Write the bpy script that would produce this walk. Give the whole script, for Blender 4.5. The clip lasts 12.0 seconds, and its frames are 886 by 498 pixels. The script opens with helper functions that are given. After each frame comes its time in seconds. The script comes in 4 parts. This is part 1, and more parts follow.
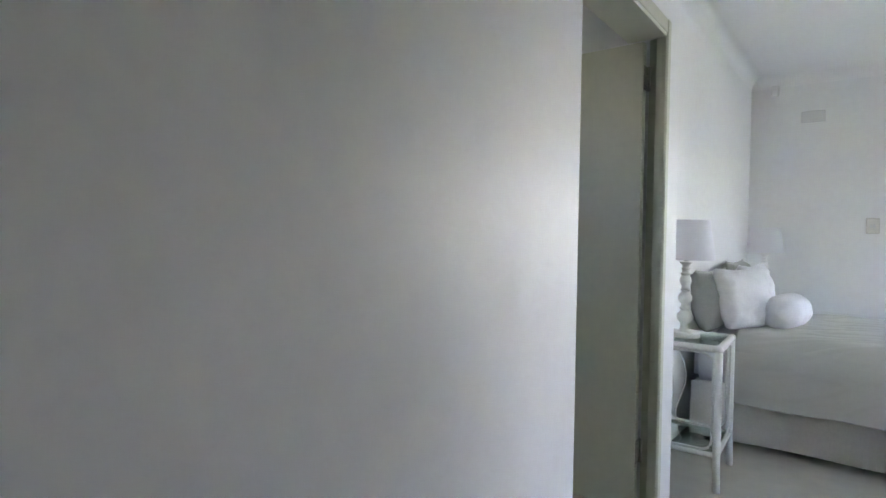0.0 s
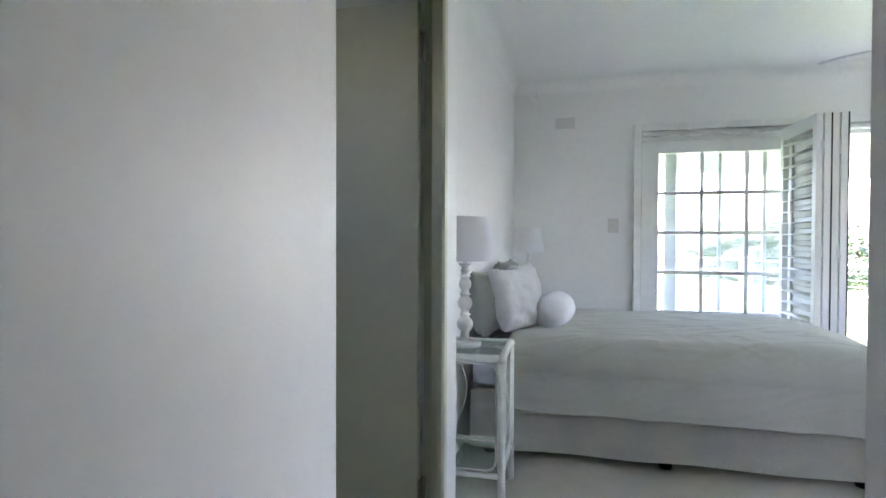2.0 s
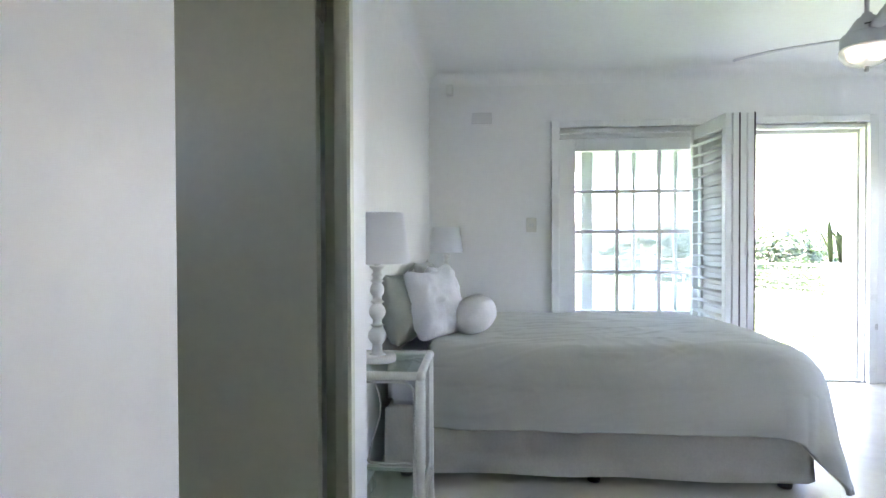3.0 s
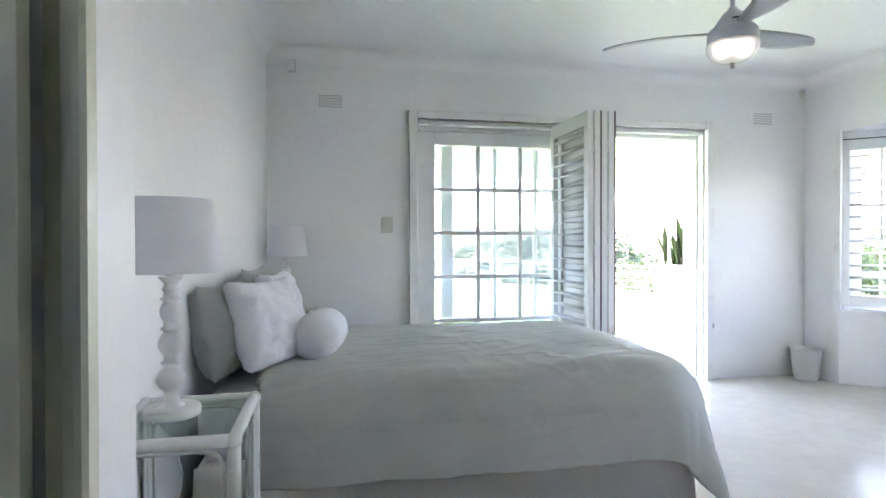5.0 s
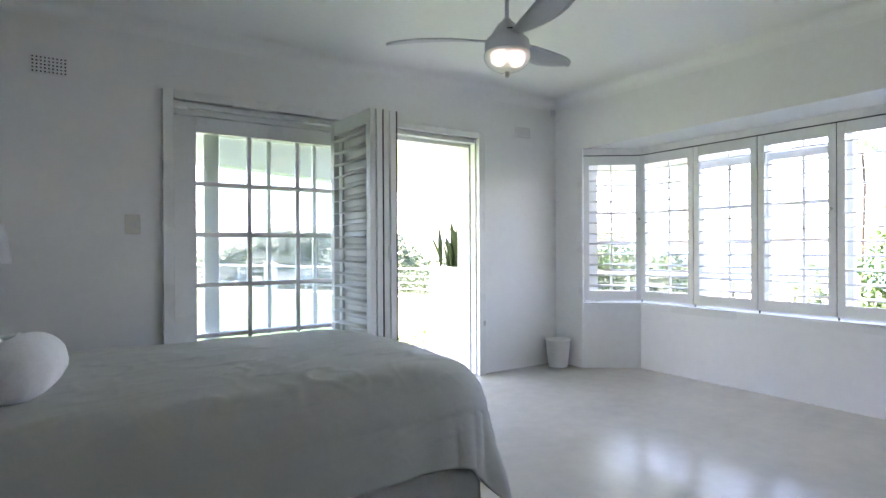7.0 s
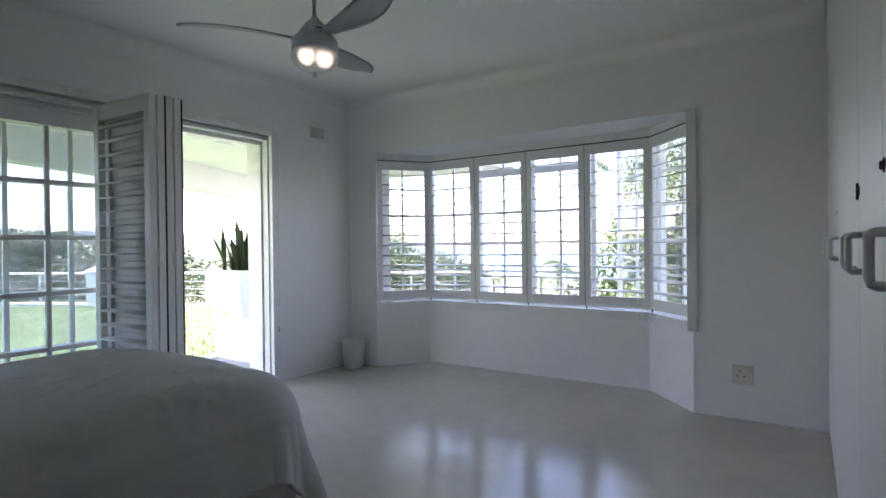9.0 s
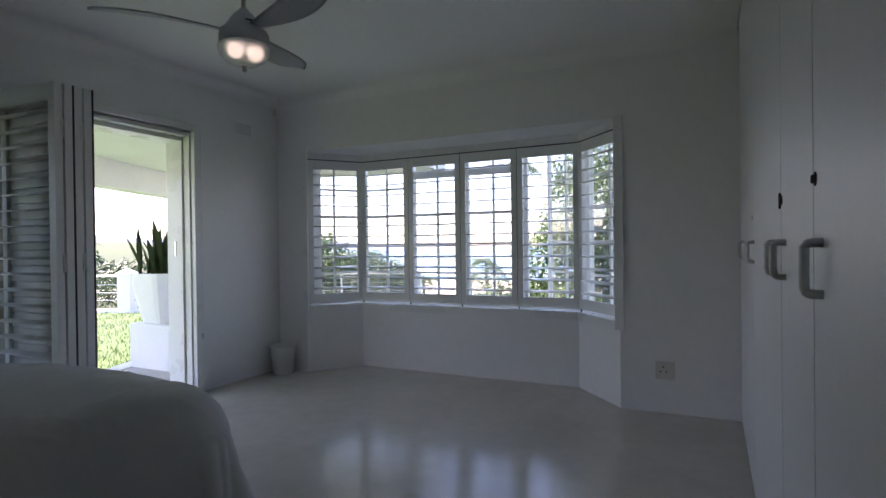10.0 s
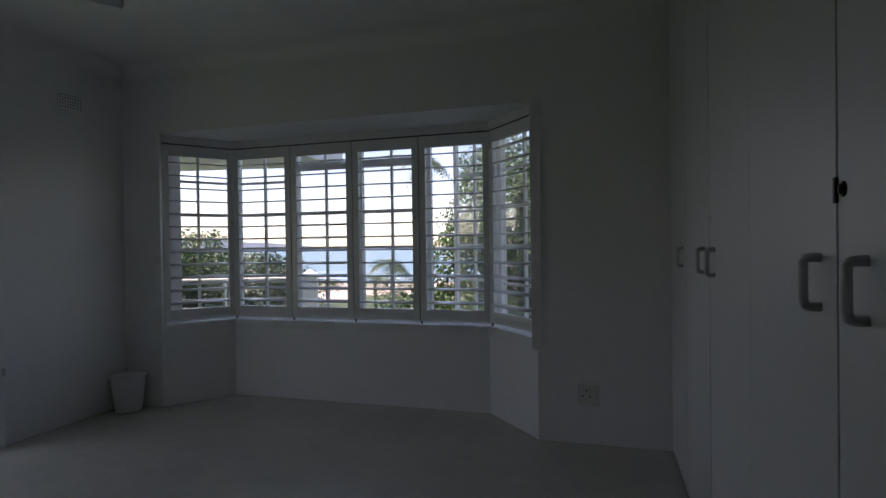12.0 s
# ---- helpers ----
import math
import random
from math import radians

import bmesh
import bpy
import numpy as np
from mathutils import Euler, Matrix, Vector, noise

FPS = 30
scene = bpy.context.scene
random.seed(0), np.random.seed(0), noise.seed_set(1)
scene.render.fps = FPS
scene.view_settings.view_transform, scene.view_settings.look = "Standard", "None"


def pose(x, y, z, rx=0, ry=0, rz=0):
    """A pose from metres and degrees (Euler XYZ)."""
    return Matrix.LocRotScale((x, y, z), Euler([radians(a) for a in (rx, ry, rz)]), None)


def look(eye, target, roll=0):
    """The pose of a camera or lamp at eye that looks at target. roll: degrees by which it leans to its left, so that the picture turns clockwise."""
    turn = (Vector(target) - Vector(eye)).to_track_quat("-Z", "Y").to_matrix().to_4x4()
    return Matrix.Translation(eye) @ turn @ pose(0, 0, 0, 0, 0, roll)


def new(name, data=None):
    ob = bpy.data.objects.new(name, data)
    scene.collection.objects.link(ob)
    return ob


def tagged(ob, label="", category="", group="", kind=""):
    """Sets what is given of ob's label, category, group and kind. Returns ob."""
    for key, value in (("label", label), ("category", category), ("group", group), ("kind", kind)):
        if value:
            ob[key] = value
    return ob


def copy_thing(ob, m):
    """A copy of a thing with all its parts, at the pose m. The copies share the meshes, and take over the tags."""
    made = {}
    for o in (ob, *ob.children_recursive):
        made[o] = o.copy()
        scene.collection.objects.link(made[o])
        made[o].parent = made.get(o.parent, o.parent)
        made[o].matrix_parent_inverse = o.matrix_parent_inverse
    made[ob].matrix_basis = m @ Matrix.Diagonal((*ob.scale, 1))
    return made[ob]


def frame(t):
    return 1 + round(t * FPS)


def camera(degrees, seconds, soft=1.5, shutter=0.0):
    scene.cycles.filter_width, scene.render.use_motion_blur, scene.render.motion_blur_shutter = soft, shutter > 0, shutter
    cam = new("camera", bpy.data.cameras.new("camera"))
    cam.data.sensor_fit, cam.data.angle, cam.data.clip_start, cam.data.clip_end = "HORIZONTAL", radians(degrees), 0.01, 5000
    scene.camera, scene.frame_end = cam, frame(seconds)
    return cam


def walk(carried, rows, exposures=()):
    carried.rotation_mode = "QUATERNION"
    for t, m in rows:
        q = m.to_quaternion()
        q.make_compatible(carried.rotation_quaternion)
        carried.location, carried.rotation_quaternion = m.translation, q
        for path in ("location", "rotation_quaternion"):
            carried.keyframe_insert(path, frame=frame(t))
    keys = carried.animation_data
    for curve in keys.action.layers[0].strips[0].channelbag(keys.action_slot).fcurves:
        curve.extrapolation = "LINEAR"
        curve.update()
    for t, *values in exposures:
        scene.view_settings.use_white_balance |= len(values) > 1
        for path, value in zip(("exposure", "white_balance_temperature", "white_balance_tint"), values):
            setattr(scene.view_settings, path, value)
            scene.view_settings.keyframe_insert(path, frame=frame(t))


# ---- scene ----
cam = camera(78.1, 12.0)
PATH = [
    (0, (-0.045, 0.275, 1.19), (-1.248, 1.872, 1.137), 0.8),
    (0.5, (-0.125, 0.315, 1.178), (-1.041, 2.093, 1.143), 0.4),
    (1, (-0.17, 0.463, 1.17), (-0.895, 2.327, 1.145), 0.0),
    (1.5, (-0.174, 0.608, 1.171), (-0.776, 2.515, 1.144), 0.1),
    (2, (-0.223, 0.786, 1.173), (-0.706, 2.726, 1.141), 0.2),
    (2.5, (-0.26, 0.931, 1.168), (-0.591, 2.904, 1.143), 0.1),
    (3, (-0.275, 1.096, 1.165), (-0.451, 3.088, 1.138), -0.2),
    (5, (-0.271, 1.658, 1.154), (0.093, 3.624, 1.138), -0.1),
    (5.5, (-0.247, 1.764, 1.147), (0.279, 3.694, 1.131), -0.1),
    (6, (-0.249, 1.873, 1.133), (0.45, 3.746, 1.125), -0.2),
    (6.5, (-0.24, 1.91, 1.149), (0.648, 3.702, 1.139), -0.2),
    (7, (-0.201, 1.897, 1.148), (0.903, 3.564, 1.143), -0.3),
    (7.5, (-0.273, 1.944, 1.15), (1.04, 3.453, 1.144), -0.4),
    (9.5, (-0.312, 2.018, 1.175), (1.423, 3.012, 1.162), -0.7),
    (10, (-0.301, 2.058, 1.184), (1.494, 2.941, 1.169), -0.7),
    (10.5, (-0.187, 2.115, 1.186), (1.649, 2.908, 1.171), -0.7),
    (11, (-0.013, 2.154, 1.199), (1.85, 2.882, 1.181), -0.7),
    (11.5, (0.185, 2.205, 1.208), (2.075, 2.858, 1.188), -0.8),
    (12, (0.385, 2.255, 1.213), (2.304, 2.82, 1.194), -0.8),
]
walk(cam, [(t, look(eye, target, roll)) for t, eye, target, roll in PATH],
     exposures=[(0.0, 5.35, 7480, 36), (1.0, 4.9, 7400, 35), (2.5, 5.2, 7400, 35), (5.0, 5.06, 7460, 36), (7.5, 4.02, 7460, 36), (9.5, 2.84, 7200, 36), (12.0, 1.12, 7400, 34)])

# ---- light ----
world = bpy.data.worlds.new("sky")
scene.world = world
world.use_nodes = True
wn = world.node_tree
sky = wn.nodes.new("ShaderNodeTexSky")
sky.sky_type = "NISHITA"
sky.sun_disc = False
sky.sun_elevation = radians(60)
sky.sun_rotation = radians(-12)
sky.air_density, sky.dust_density, sky.ozone_density = 0.85, 0.4, 1.5
wn.links.new(sky.outputs[0], wn.nodes["Background"].inputs[0])
wn.nodes["Background"].inputs[1].default_value = 0.15
sun_data = bpy.data.lights.new("sun", "SUN")
sun_data.energy, sun_data.angle, sun_data.color = 4.5, radians(0.5), (1.0, 0.96, 0.9)
sun = new("sun", sun_data)
sun.matrix_world = look((-3, 10, 17), (0, 0, 0))


# ---- materials ----
def material(name, color, rough=0.5, metal=0.0, vary=0.06, scale=3.0, fine=40.0, bump=0.05, coat=0.0, per_piece=0.0, stretch=(1, 1, 1), dirt=None):
    """A painted or plain surface: two scales of tone variation, roughness variation and fine relief."""
    m = bpy.data.materials.new(name)
    m.use_nodes = True
    t = m.node_tree
    b = t.nodes["Principled BSDF"]
    b.inputs["Metallic"].default_value = metal
    b.inputs["Coat Weight"].default_value = coat
    b.inputs["Coat Roughness"].default_value = 0.15
    co = t.nodes.new("ShaderNodeTexCoord")
    mp = t.nodes.new("ShaderNodeMapping")
    mp.inputs["Scale"].default_value = stretch
    t.links.new(co.outputs["Object"], mp.inputs[0])
    big, small = t.nodes.new("ShaderNodeTexNoise"), t.nodes.new("ShaderNodeTexNoise")
    for n, s, d in ((big, scale, 4), (small, fine, 6)):
        n.inputs["Scale"].default_value = s
        n.inputs["Detail"].default_value = d
        t.links.new(mp.outputs[0], n.inputs["Vector"])
    add = t.nodes.new("ShaderNodeMath")
    add.operation = "MULTIPLY_ADD"
    add.inputs[1].default_value = 0.6
    t.links.new(big.outputs["Fac"], add.inputs[0])
    half = t.nodes.new("ShaderNodeMath")
    half.operation = "MULTIPLY"
    half.inputs[1].default_value = 0.4
    t.links.new(small.outputs["Fac"], half.inputs[0])
    t.links.new(half.outputs[0], add.inputs[2])
    fac = add.outputs[0]
    if per_piece:
        info = t.nodes.new("ShaderNodeObjectInfo")
        pp = t.nodes.new("ShaderNodeMath")
        pp.operation = "MULTIPLY_ADD"
        pp.inputs[1].default_value = per_piece
        t.links.new(info.outputs["Random"], pp.inputs[0])
        t.links.new(fac, pp.inputs[2])
        fac = pp.outputs[0]
    ramp = t.nodes.new("ShaderNodeValToRGB")
    lo = tuple(c * (1 - 2.2 * vary) for c in color) if dirt is None else dirt
    hi = tuple(min(1, c * (1 + 1.2 * vary)) for c in color)
    ramp.color_ramp.elements[0].position, ramp.color_ramp.elements[1].position = 0.28, 0.68
    ramp.color_ramp.elements[0].color, ramp.color_ramp.elements[1].color = (*lo, 1), (*hi, 1)
    t.links.new(fac, ramp.inputs[0])
    t.links.new(ramp.outputs[0], b.inputs["Base Color"])
    rr = t.nodes.new("ShaderNodeMapRange")
    rr.inputs["To Min"].default_value, rr.inputs["To Max"].default_value = rough * 0.8, min(1, rough * 1.2)
    t.links.new(big.outputs["Fac"], rr.inputs["Value"])
    t.links.new(rr.outputs[0], b.inputs["Roughness"])
    if bump:
        bp = t.nodes.new("ShaderNodeBump")
        bp.inputs["Strength"].default_value = bump
        bp.inputs["Distance"].default_value = 0.02
        t.links.new(add.outputs[0], bp.inputs["Height"])
        t.links.new(bp.outputs[0], b.inputs["Normal"])
    return m


def cloth(name, color, rough=0.9, weave=420.0, vary=0.05, bump=0.12, through_light=0.0):
    """Woven fabric: weave relief, soft creases and slight unevenness of the dye."""
    m = material(name, color, rough, vary=vary, scale=5, fine=90, bump=0)
    t = m.node_tree
    b = t.nodes["Principled BSDF"]
    b.inputs["Sheen Weight"].default_value = 0.15
    co = t.nodes["Texture Coordinate"]
    creases = t.nodes.new("ShaderNodeTexNoise")
    creases.inputs["Scale"].default_value, creases.inputs["Detail"].default_value, creases.inputs["Distortion"].default_value = 9, 5, 1.2
    t.links.new(co.outputs["Object"], creases.inputs["Vector"])
    w = t.nodes.new("ShaderNodeTexNoise")
    w.inputs["Scale"].default_value = weave
    t.links.new(co.outputs["Object"], w.inputs["Vector"])
    mix = t.nodes.new("ShaderNodeMath")
    mix.operation = "MULTIPLY_ADD"
    mix.inputs[1].default_value = 0.08
    t.links.new(w.outputs["Fac"], mix.inputs[0])
    t.links.new(creases.outputs["Fac"], mix.inputs[2])
    bp = t.nodes.new("ShaderNodeBump")
    bp.inputs["Strength"].default_value, bp.inputs["Distance"].default_value = bump, 0.03
    t.links.new(mix.outputs[0], bp.inputs["Height"])
    t.links.new(bp.outputs[0], b.inputs["Normal"])
    if through_light:
        tr = t.nodes.new("ShaderNodeBsdfTranslucent")
        tr.inputs[0].default_value = (*color, 1)
        mx = t.nodes.new("ShaderNodeMixShader")
        mx.inputs[0].default_value = through_light
        t.links.new(b.outputs[0], mx.inputs[1])
        t.links.new(tr.outputs[0], mx.inputs[2])
        t.links.new(mx.outputs[0], t.nodes["Material Output"].inputs[0])
    return m


def leaf_material(name, dark, light, rough=0.45, shine=0.3):
    m = bpy.data.materials.new(name)
    m.use_nodes = True
    t = m.node_tree
    b = t.nodes["Principled BSDF"]
    geo = t.nodes.new("ShaderNodeNewGeometry")
    ramp = t.nodes.new("ShaderNodeValToRGB")
    ramp.color_ramp.elements[0].color, ramp.color_ramp.elements[1].color = (*dark, 1), (*light, 1)
    t.links.new(geo.outputs["Random Per Island"], ramp.inputs[0])
    t.links.new(ramp.outputs[0], b.inputs["Base Color"])
    b.inputs["Roughness"].default_value = rough
    tr = t.nodes.new("ShaderNodeBsdfTranslucent")
    t.links.new(ramp.outputs[0], tr.inputs[0])
    mx = t.nodes.new("ShaderNodeMixShader")
    mx.inputs[0].default_value = shine
    t.links.new(b.outputs[0], mx.inputs[1])
    t.links.new(tr.outputs[0], mx.inputs[2])
    t.links.new(mx.outputs[0], t.nodes["Material Output"].inputs[0])
    return m


def glass_material(name, tint=(0.97, 0.985, 0.975), gloss=0.02, haze_film=0.0):
    m = bpy.data.materials.new(name)
    m.use_nodes = True
    t = m.node_tree
    clear, shine, fres, mx = (t.nodes.new(k) for k in ("ShaderNodeBsdfTransparent", "ShaderNodeBsdfGlossy", "ShaderNodeLayerWeight", "ShaderNodeMixShader"))
    clear.inputs[0].default_value = (*tint, 1)
    shine.inputs["Roughness"].default_value = gloss
    fres.inputs[0].default_value = 0.12
    edge_gloss = t.nodes.new("ShaderNodeMath")
    edge_gloss.operation = "MULTIPLY_ADD"
    edge_gloss.inputs[1].default_value, edge_gloss.inputs[2].default_value = 0.5, 0.025
    t.links.new(fres.outputs["Facing"], edge_gloss.inputs[0])
    t.links.new(edge_gloss.outputs[0], mx.inputs[0])
    t.links.new(clear.outputs[0], mx.inputs[1])
    t.links.new(shine.outputs[0], mx.inputs[2])
    out = mx.outputs[0]
    # pale diffuse film: some dust, plus the panes' reflected haze painted on
    if haze_film:
        film, mix = t.nodes.new("ShaderNodeBsdfDiffuse"), t.nodes.new("ShaderNodeMixShader")
        film.inputs[0].default_value = (0.8, 0.82, 0.84, 1)
        mix.inputs[0].default_value = haze_film
        t.links.new(out, mix.inputs[1])
        t.links.new(film.outputs[0], mix.inputs[2])
        out = mix.outputs[0]
    t.links.new(out, t.nodes["Material Output"].inputs[0])
    return m


def glow_material(name, color, strength):
    m = bpy.data.materials.new(name)
    m.use_nodes = True
    b = m.node_tree.nodes["Principled BSDF"]
    b.inputs["Base Color"].default_value = (0.9, 0.88, 0.84, 1)
    b.inputs["Emission Color"].default_value = (*color, 1)
    b.inputs["Emission Strength"].default_value = strength
    return m


WALL = material("white_wall_paint", (0.87, 0.88, 0.87), 0.42, vary=0.02, scale=1.2, fine=18, bump=0.06)
CEIL = material("ceiling_paint", (0.90, 0.905, 0.895), 0.55, vary=0.02, scale=1.0, fine=25, bump=0.05)
PAINT = material("white_gloss_paint", (0.85, 0.86, 0.845), 0.28, vary=0.02, scale=2.5, fine=30, bump=0.03)
SHUTTER = material("shutter_paint", (0.85, 0.865, 0.845), 0.3, vary=0.02, scale=3, fine=50, bump=0.02)
CREAM = material("cream_door_paint", (0.65, 0.665, 0.545), 0.3, vary=0.03, scale=2, fine=30, bump=0.03)
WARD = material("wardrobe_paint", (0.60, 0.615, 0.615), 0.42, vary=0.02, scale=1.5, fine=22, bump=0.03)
FLOOR = material("polished_screed", (0.62, 0.585, 0.515), 0.16, vary=0.06, scale=1.6, fine=9, bump=0.015, coat=0.25)
DUVET = cloth("grey_cotton", (0.52, 0.525, 0.485), vary=0.02, bump=0.07)
SHAM = cloth("sage_grey_cotton", (0.40, 0.415, 0.38))
LINEN = cloth("white_cotton", (0.80, 0.80, 0.82), bump=0.18)
SKIRT = cloth("ivory_bed_skirt", (0.85, 0.83, 0.78), bump=0.06)
SHADE = cloth("white_lampshade", (0.88, 0.88, 0.91), vary=0.01, bump=0.02, through_light=0.5)
CANE = material("white_painted_cane", (0.82, 0.83, 0.79), 0.3, vary=0.05, scale=9, fine=60, bump=0.08)
PLASTER = material("white_lamp_plaster", (0.82, 0.81, 0.79), 0.6, vary=0.04, scale=12, fine=60, bump=0.1)
SWITCHPLATE = material("aged_switch_plastic", (0.70, 0.69, 0.63), 0.35, vary=0.02, bump=0.0)
PLASTIC = material("white_plastic", (0.84, 0.85, 0.83), 0.35, vary=0.02, bump=0.0)
GREYPLASTIC = material("grey_handle_plastic", (0.66, 0.67, 0.655), 0.4, vary=0.03, bump=0.0)
BLACK = material("black_rubber", (0.02, 0.02, 0.022), 0.5, vary=0.1, bump=0.0)
STEEL = material("brushed_steel", (0.55, 0.54, 0.51), 0.38, metal=1.0, vary=0.05, scale=20, fine=120, bump=0.02)
BRASS = material("aged_hinge_steel", (0.42, 0.40, 0.35), 0.45, metal=0.7, vary=0.1, scale=30, fine=90, bump=0.05)
FANPAINT = material("fan_grey_white", (0.66, 0.67, 0.70), 0.4, vary=0.02, bump=0.0)
# both panes carry the film that paints reflected haze over the view
GLASS = glass_material("window_glass", haze_film=0.05)
DOORGLASS = glass_material("door_glass", (0.86, 0.90, 0.92), 0.02, 0.13)
TABLEGLASS = glass_material("table_glass", (0.86, 0.93, 0.90), 0.01)
BULB = glow_material("lit_bulb", (1.0, 0.93, 0.80), 0.17)
RENDER = material("white_exterior_render", (0.78, 0.78, 0.77), 0.8, vary=0.04, scale=1.5, fine=40, bump=0.12)
TILE = material("grey_stone_tile", (0.33, 0.33, 0.355), 0.35, vary=0.10, scale=4, fine=35, bump=0.06, per_piece=0.25)
GROUT = material("grout", (0.42, 0.41, 0.40), 0.9, vary=0.1, bump=0.1)
POT = material("white_pot_glaze", (0.80, 0.80, 0.80), 0.35, vary=0.02, scale=3, fine=30, bump=0.02)
SOIL = material("dark_soil", (0.05, 0.04, 0.03), 0.95, vary=0.3, scale=20, fine=80, bump=0.5)
BARK = material("bark", (0.18, 0.14, 0.11), 0.9, vary=0.3, scale=8, fine=40, bump=0.5, stretch=(1, 1, 0.25))
GRASSLEAF = leaf_material("grass_blades", (0.045, 0.10, 0.02), (0.10, 0.19, 0.045), 0.6, 0.3)
HEDGE = leaf_material("hedge_leaves", (0.014, 0.036, 0.012), (0.055, 0.10, 0.035))
TREELEAF = leaf_material("tree_leaves", (0.016, 0.05, 0.012), (0.07, 0.15, 0.04))
PALM = leaf_material("palm_fronds", (0.04, 0.08, 0.03), (0.12, 0.17, 0.08))
SNAKE = leaf_material("snake_plant_leaves", (0.05, 0.085, 0.035), (0.13, 0.17, 0.075), 0.4, 0.25)

frosted = bpy.data.materials.new("frosted_glass")
frosted.use_nodes = True
fb = frosted.node_tree.nodes["Principled BSDF"]
fb.inputs["Base Color"].default_value = (0.95, 0.94, 0.9, 1)
fb.inputs["Transmission Weight"].default_value = 1.0
fb.inputs["Roughness"].default_value = 0.85
fb.inputs["IOR"].default_value = 1.15


# ---- mesh helpers ----
def mesh_from(name, bm, mat, smooth=False):
    bmesh.ops.recalc_face_normals(bm, faces=bm.faces[:])
    me = bpy.data.meshes.new(name)
    bm.to_mesh(me)
    bm.free()
    if smooth:
        for p in me.polygons:
            p.use_smooth = True
    me.materials.append(mat)
    return me


def part(name, bm, mat, parent=None, label="", smooth=False, m=None):
    """Links a bmesh (or a mesh) as one mesh object, under parent if given, at the local pose m."""
    me = bm if isinstance(bm, bpy.types.Mesh) else mesh_from(name, bm, mat, smooth)
    ob = new(name, me)
    ob.parent = parent
    if m is not None:
        ob.matrix_basis = m
    if label:
        ob["label"] = label
    return ob


def thing(name, m=None, label="", category="", group="", kind=""):
    ob = new(name)
    ob.empty_display_size = 0.1
    if m is not None:
        ob.matrix_basis = m
    return tagged(ob, label, category, group, kind)


def add_box(bm, x0, x1, y0, y1, z0, z1, m=None):
    v = [bm.verts.new((x, y, z)) for x in (x0, x1) for y in (y0, y1) for z in (z0, z1)]
    if m is not None:
        for q in v:
            q.co = m @ q.co
    for f in ((0, 1, 3, 2), (4, 6, 7, 5), (0, 4, 5, 1), (2, 3, 7, 6), (0, 2, 6, 4), (1, 5, 7, 3)):
        bm.faces.new([v[i] for i in f])
    return v


def box(x0, x1, y0, y1, z0, z1, bevel=0.0, segments=2):
    bm = bmesh.new()
    add_box(bm, x0, x1, y0, y1, z0, z1)
    if bevel:
        bmesh.ops.bevel(bm, geom=bm.edges[:], offset=bevel, segments=segments, affect="EDGES", profile=0.6)
    return bm


def add_prism(bm, outline, z0, z1):
    """An upright prism over a plan outline."""
    lo = [bm.verts.new((x, y, z0)) for x, y in outline]
    hi = [bm.verts.new((x, y, z1)) for x, y in outline]
    n = len(outline)
    bm.faces.new(lo[::-1])
    bm.faces.new(hi)
    for i in range(n):
        bm.faces.new((lo[i], lo[(i + 1) % n], hi[(i + 1) % n], hi[i]))


def prism(outline, z0, z1, bevel=0.0):
    bm = bmesh.new()
    add_prism(bm, outline, z0, z1)
    if bevel:
        bmesh.ops.bevel(bm, geom=bm.edges[:], offset=bevel, segments=2, affect="EDGES")
    return bm


def lathe(profile, n=32, closed=True):
    """A turned body: (radius, height) pairs from bottom to top."""
    bm = bmesh.new()
    rings = [[bm.verts.new((r * math.cos(2 * math.pi * i / n), r * math.sin(2 * math.pi * i / n), z)) for i in range(n)] for r, z in profile]
    for a, b in zip(rings, rings[1:]):
        for i in range(n):
            bm.faces.new((a[i], a[(i + 1) % n], b[(i + 1) % n], b[i]))
    if closed:
        bm.faces.new(rings[0][::-1])
        bm.faces.new(rings[-1])
    return bm


def add_tube(bm, points, r, n=8, r_end=None):
    """A round bar along a line of points."""
    pts = [Vector(p) for p in points]
    rings = []
    for i, p in enumerate(pts):
        d = (pts[min(i + 1, len(pts) - 1)] - pts[max(i - 1, 0)]).normalized()
        a = d.cross(Vector((0, 0, 1)) if abs(d.z) < 0.9 else Vector((1, 0, 0))).normalized()
        b = d.cross(a)
        rr = r if r_end is None else r + (r_end - r) * i / (len(pts) - 1)
        rings.append([bm.verts.new(p + rr * (math.cos(2 * math.pi * k / n) * a + math.sin(2 * math.pi * k / n) * b)) for k in range(n)])
    for a, b in zip(rings, rings[1:]):
        for k in range(n):
            bm.faces.new((a[k], a[(k + 1) % n], b[(k + 1) % n], b[k]))
    bm.faces.new(rings[0][::-1])
    bm.faces.new(rings[-1])


def tube(points, r, n=8, r_end=None):
    bm = bmesh.new()
    add_tube(bm, points, r, n, r_end)
    return bm


def arc_points(a, corner, b, n=6):
    """A smooth bend from a past corner to b."""
    a, c, b = Vector(a), Vector(corner), Vector(b)
    return [(1 - t) ** 2 * a + 2 * t * (1 - t) * c + t * t * b for t in (i / n for i in range(n + 1))]


# ---- the shell of the room ----
H = 2.60                      # ceiling
N = 5.83                      # inner face of the garden-side wall
E = 3.76                      # inner face of the bay-side wall
PW, PE = -0.69, 0.268          # passage walls
BAY = [(E, 5.49), (4.20, 5.165), (4.20, 3.04), (E, 2.65)]


def structure(name, bm, mat, label, smooth=False):
    return tagged(part(name, bm, mat, smooth=smooth), label, name.split("_")[0], kind="structure")


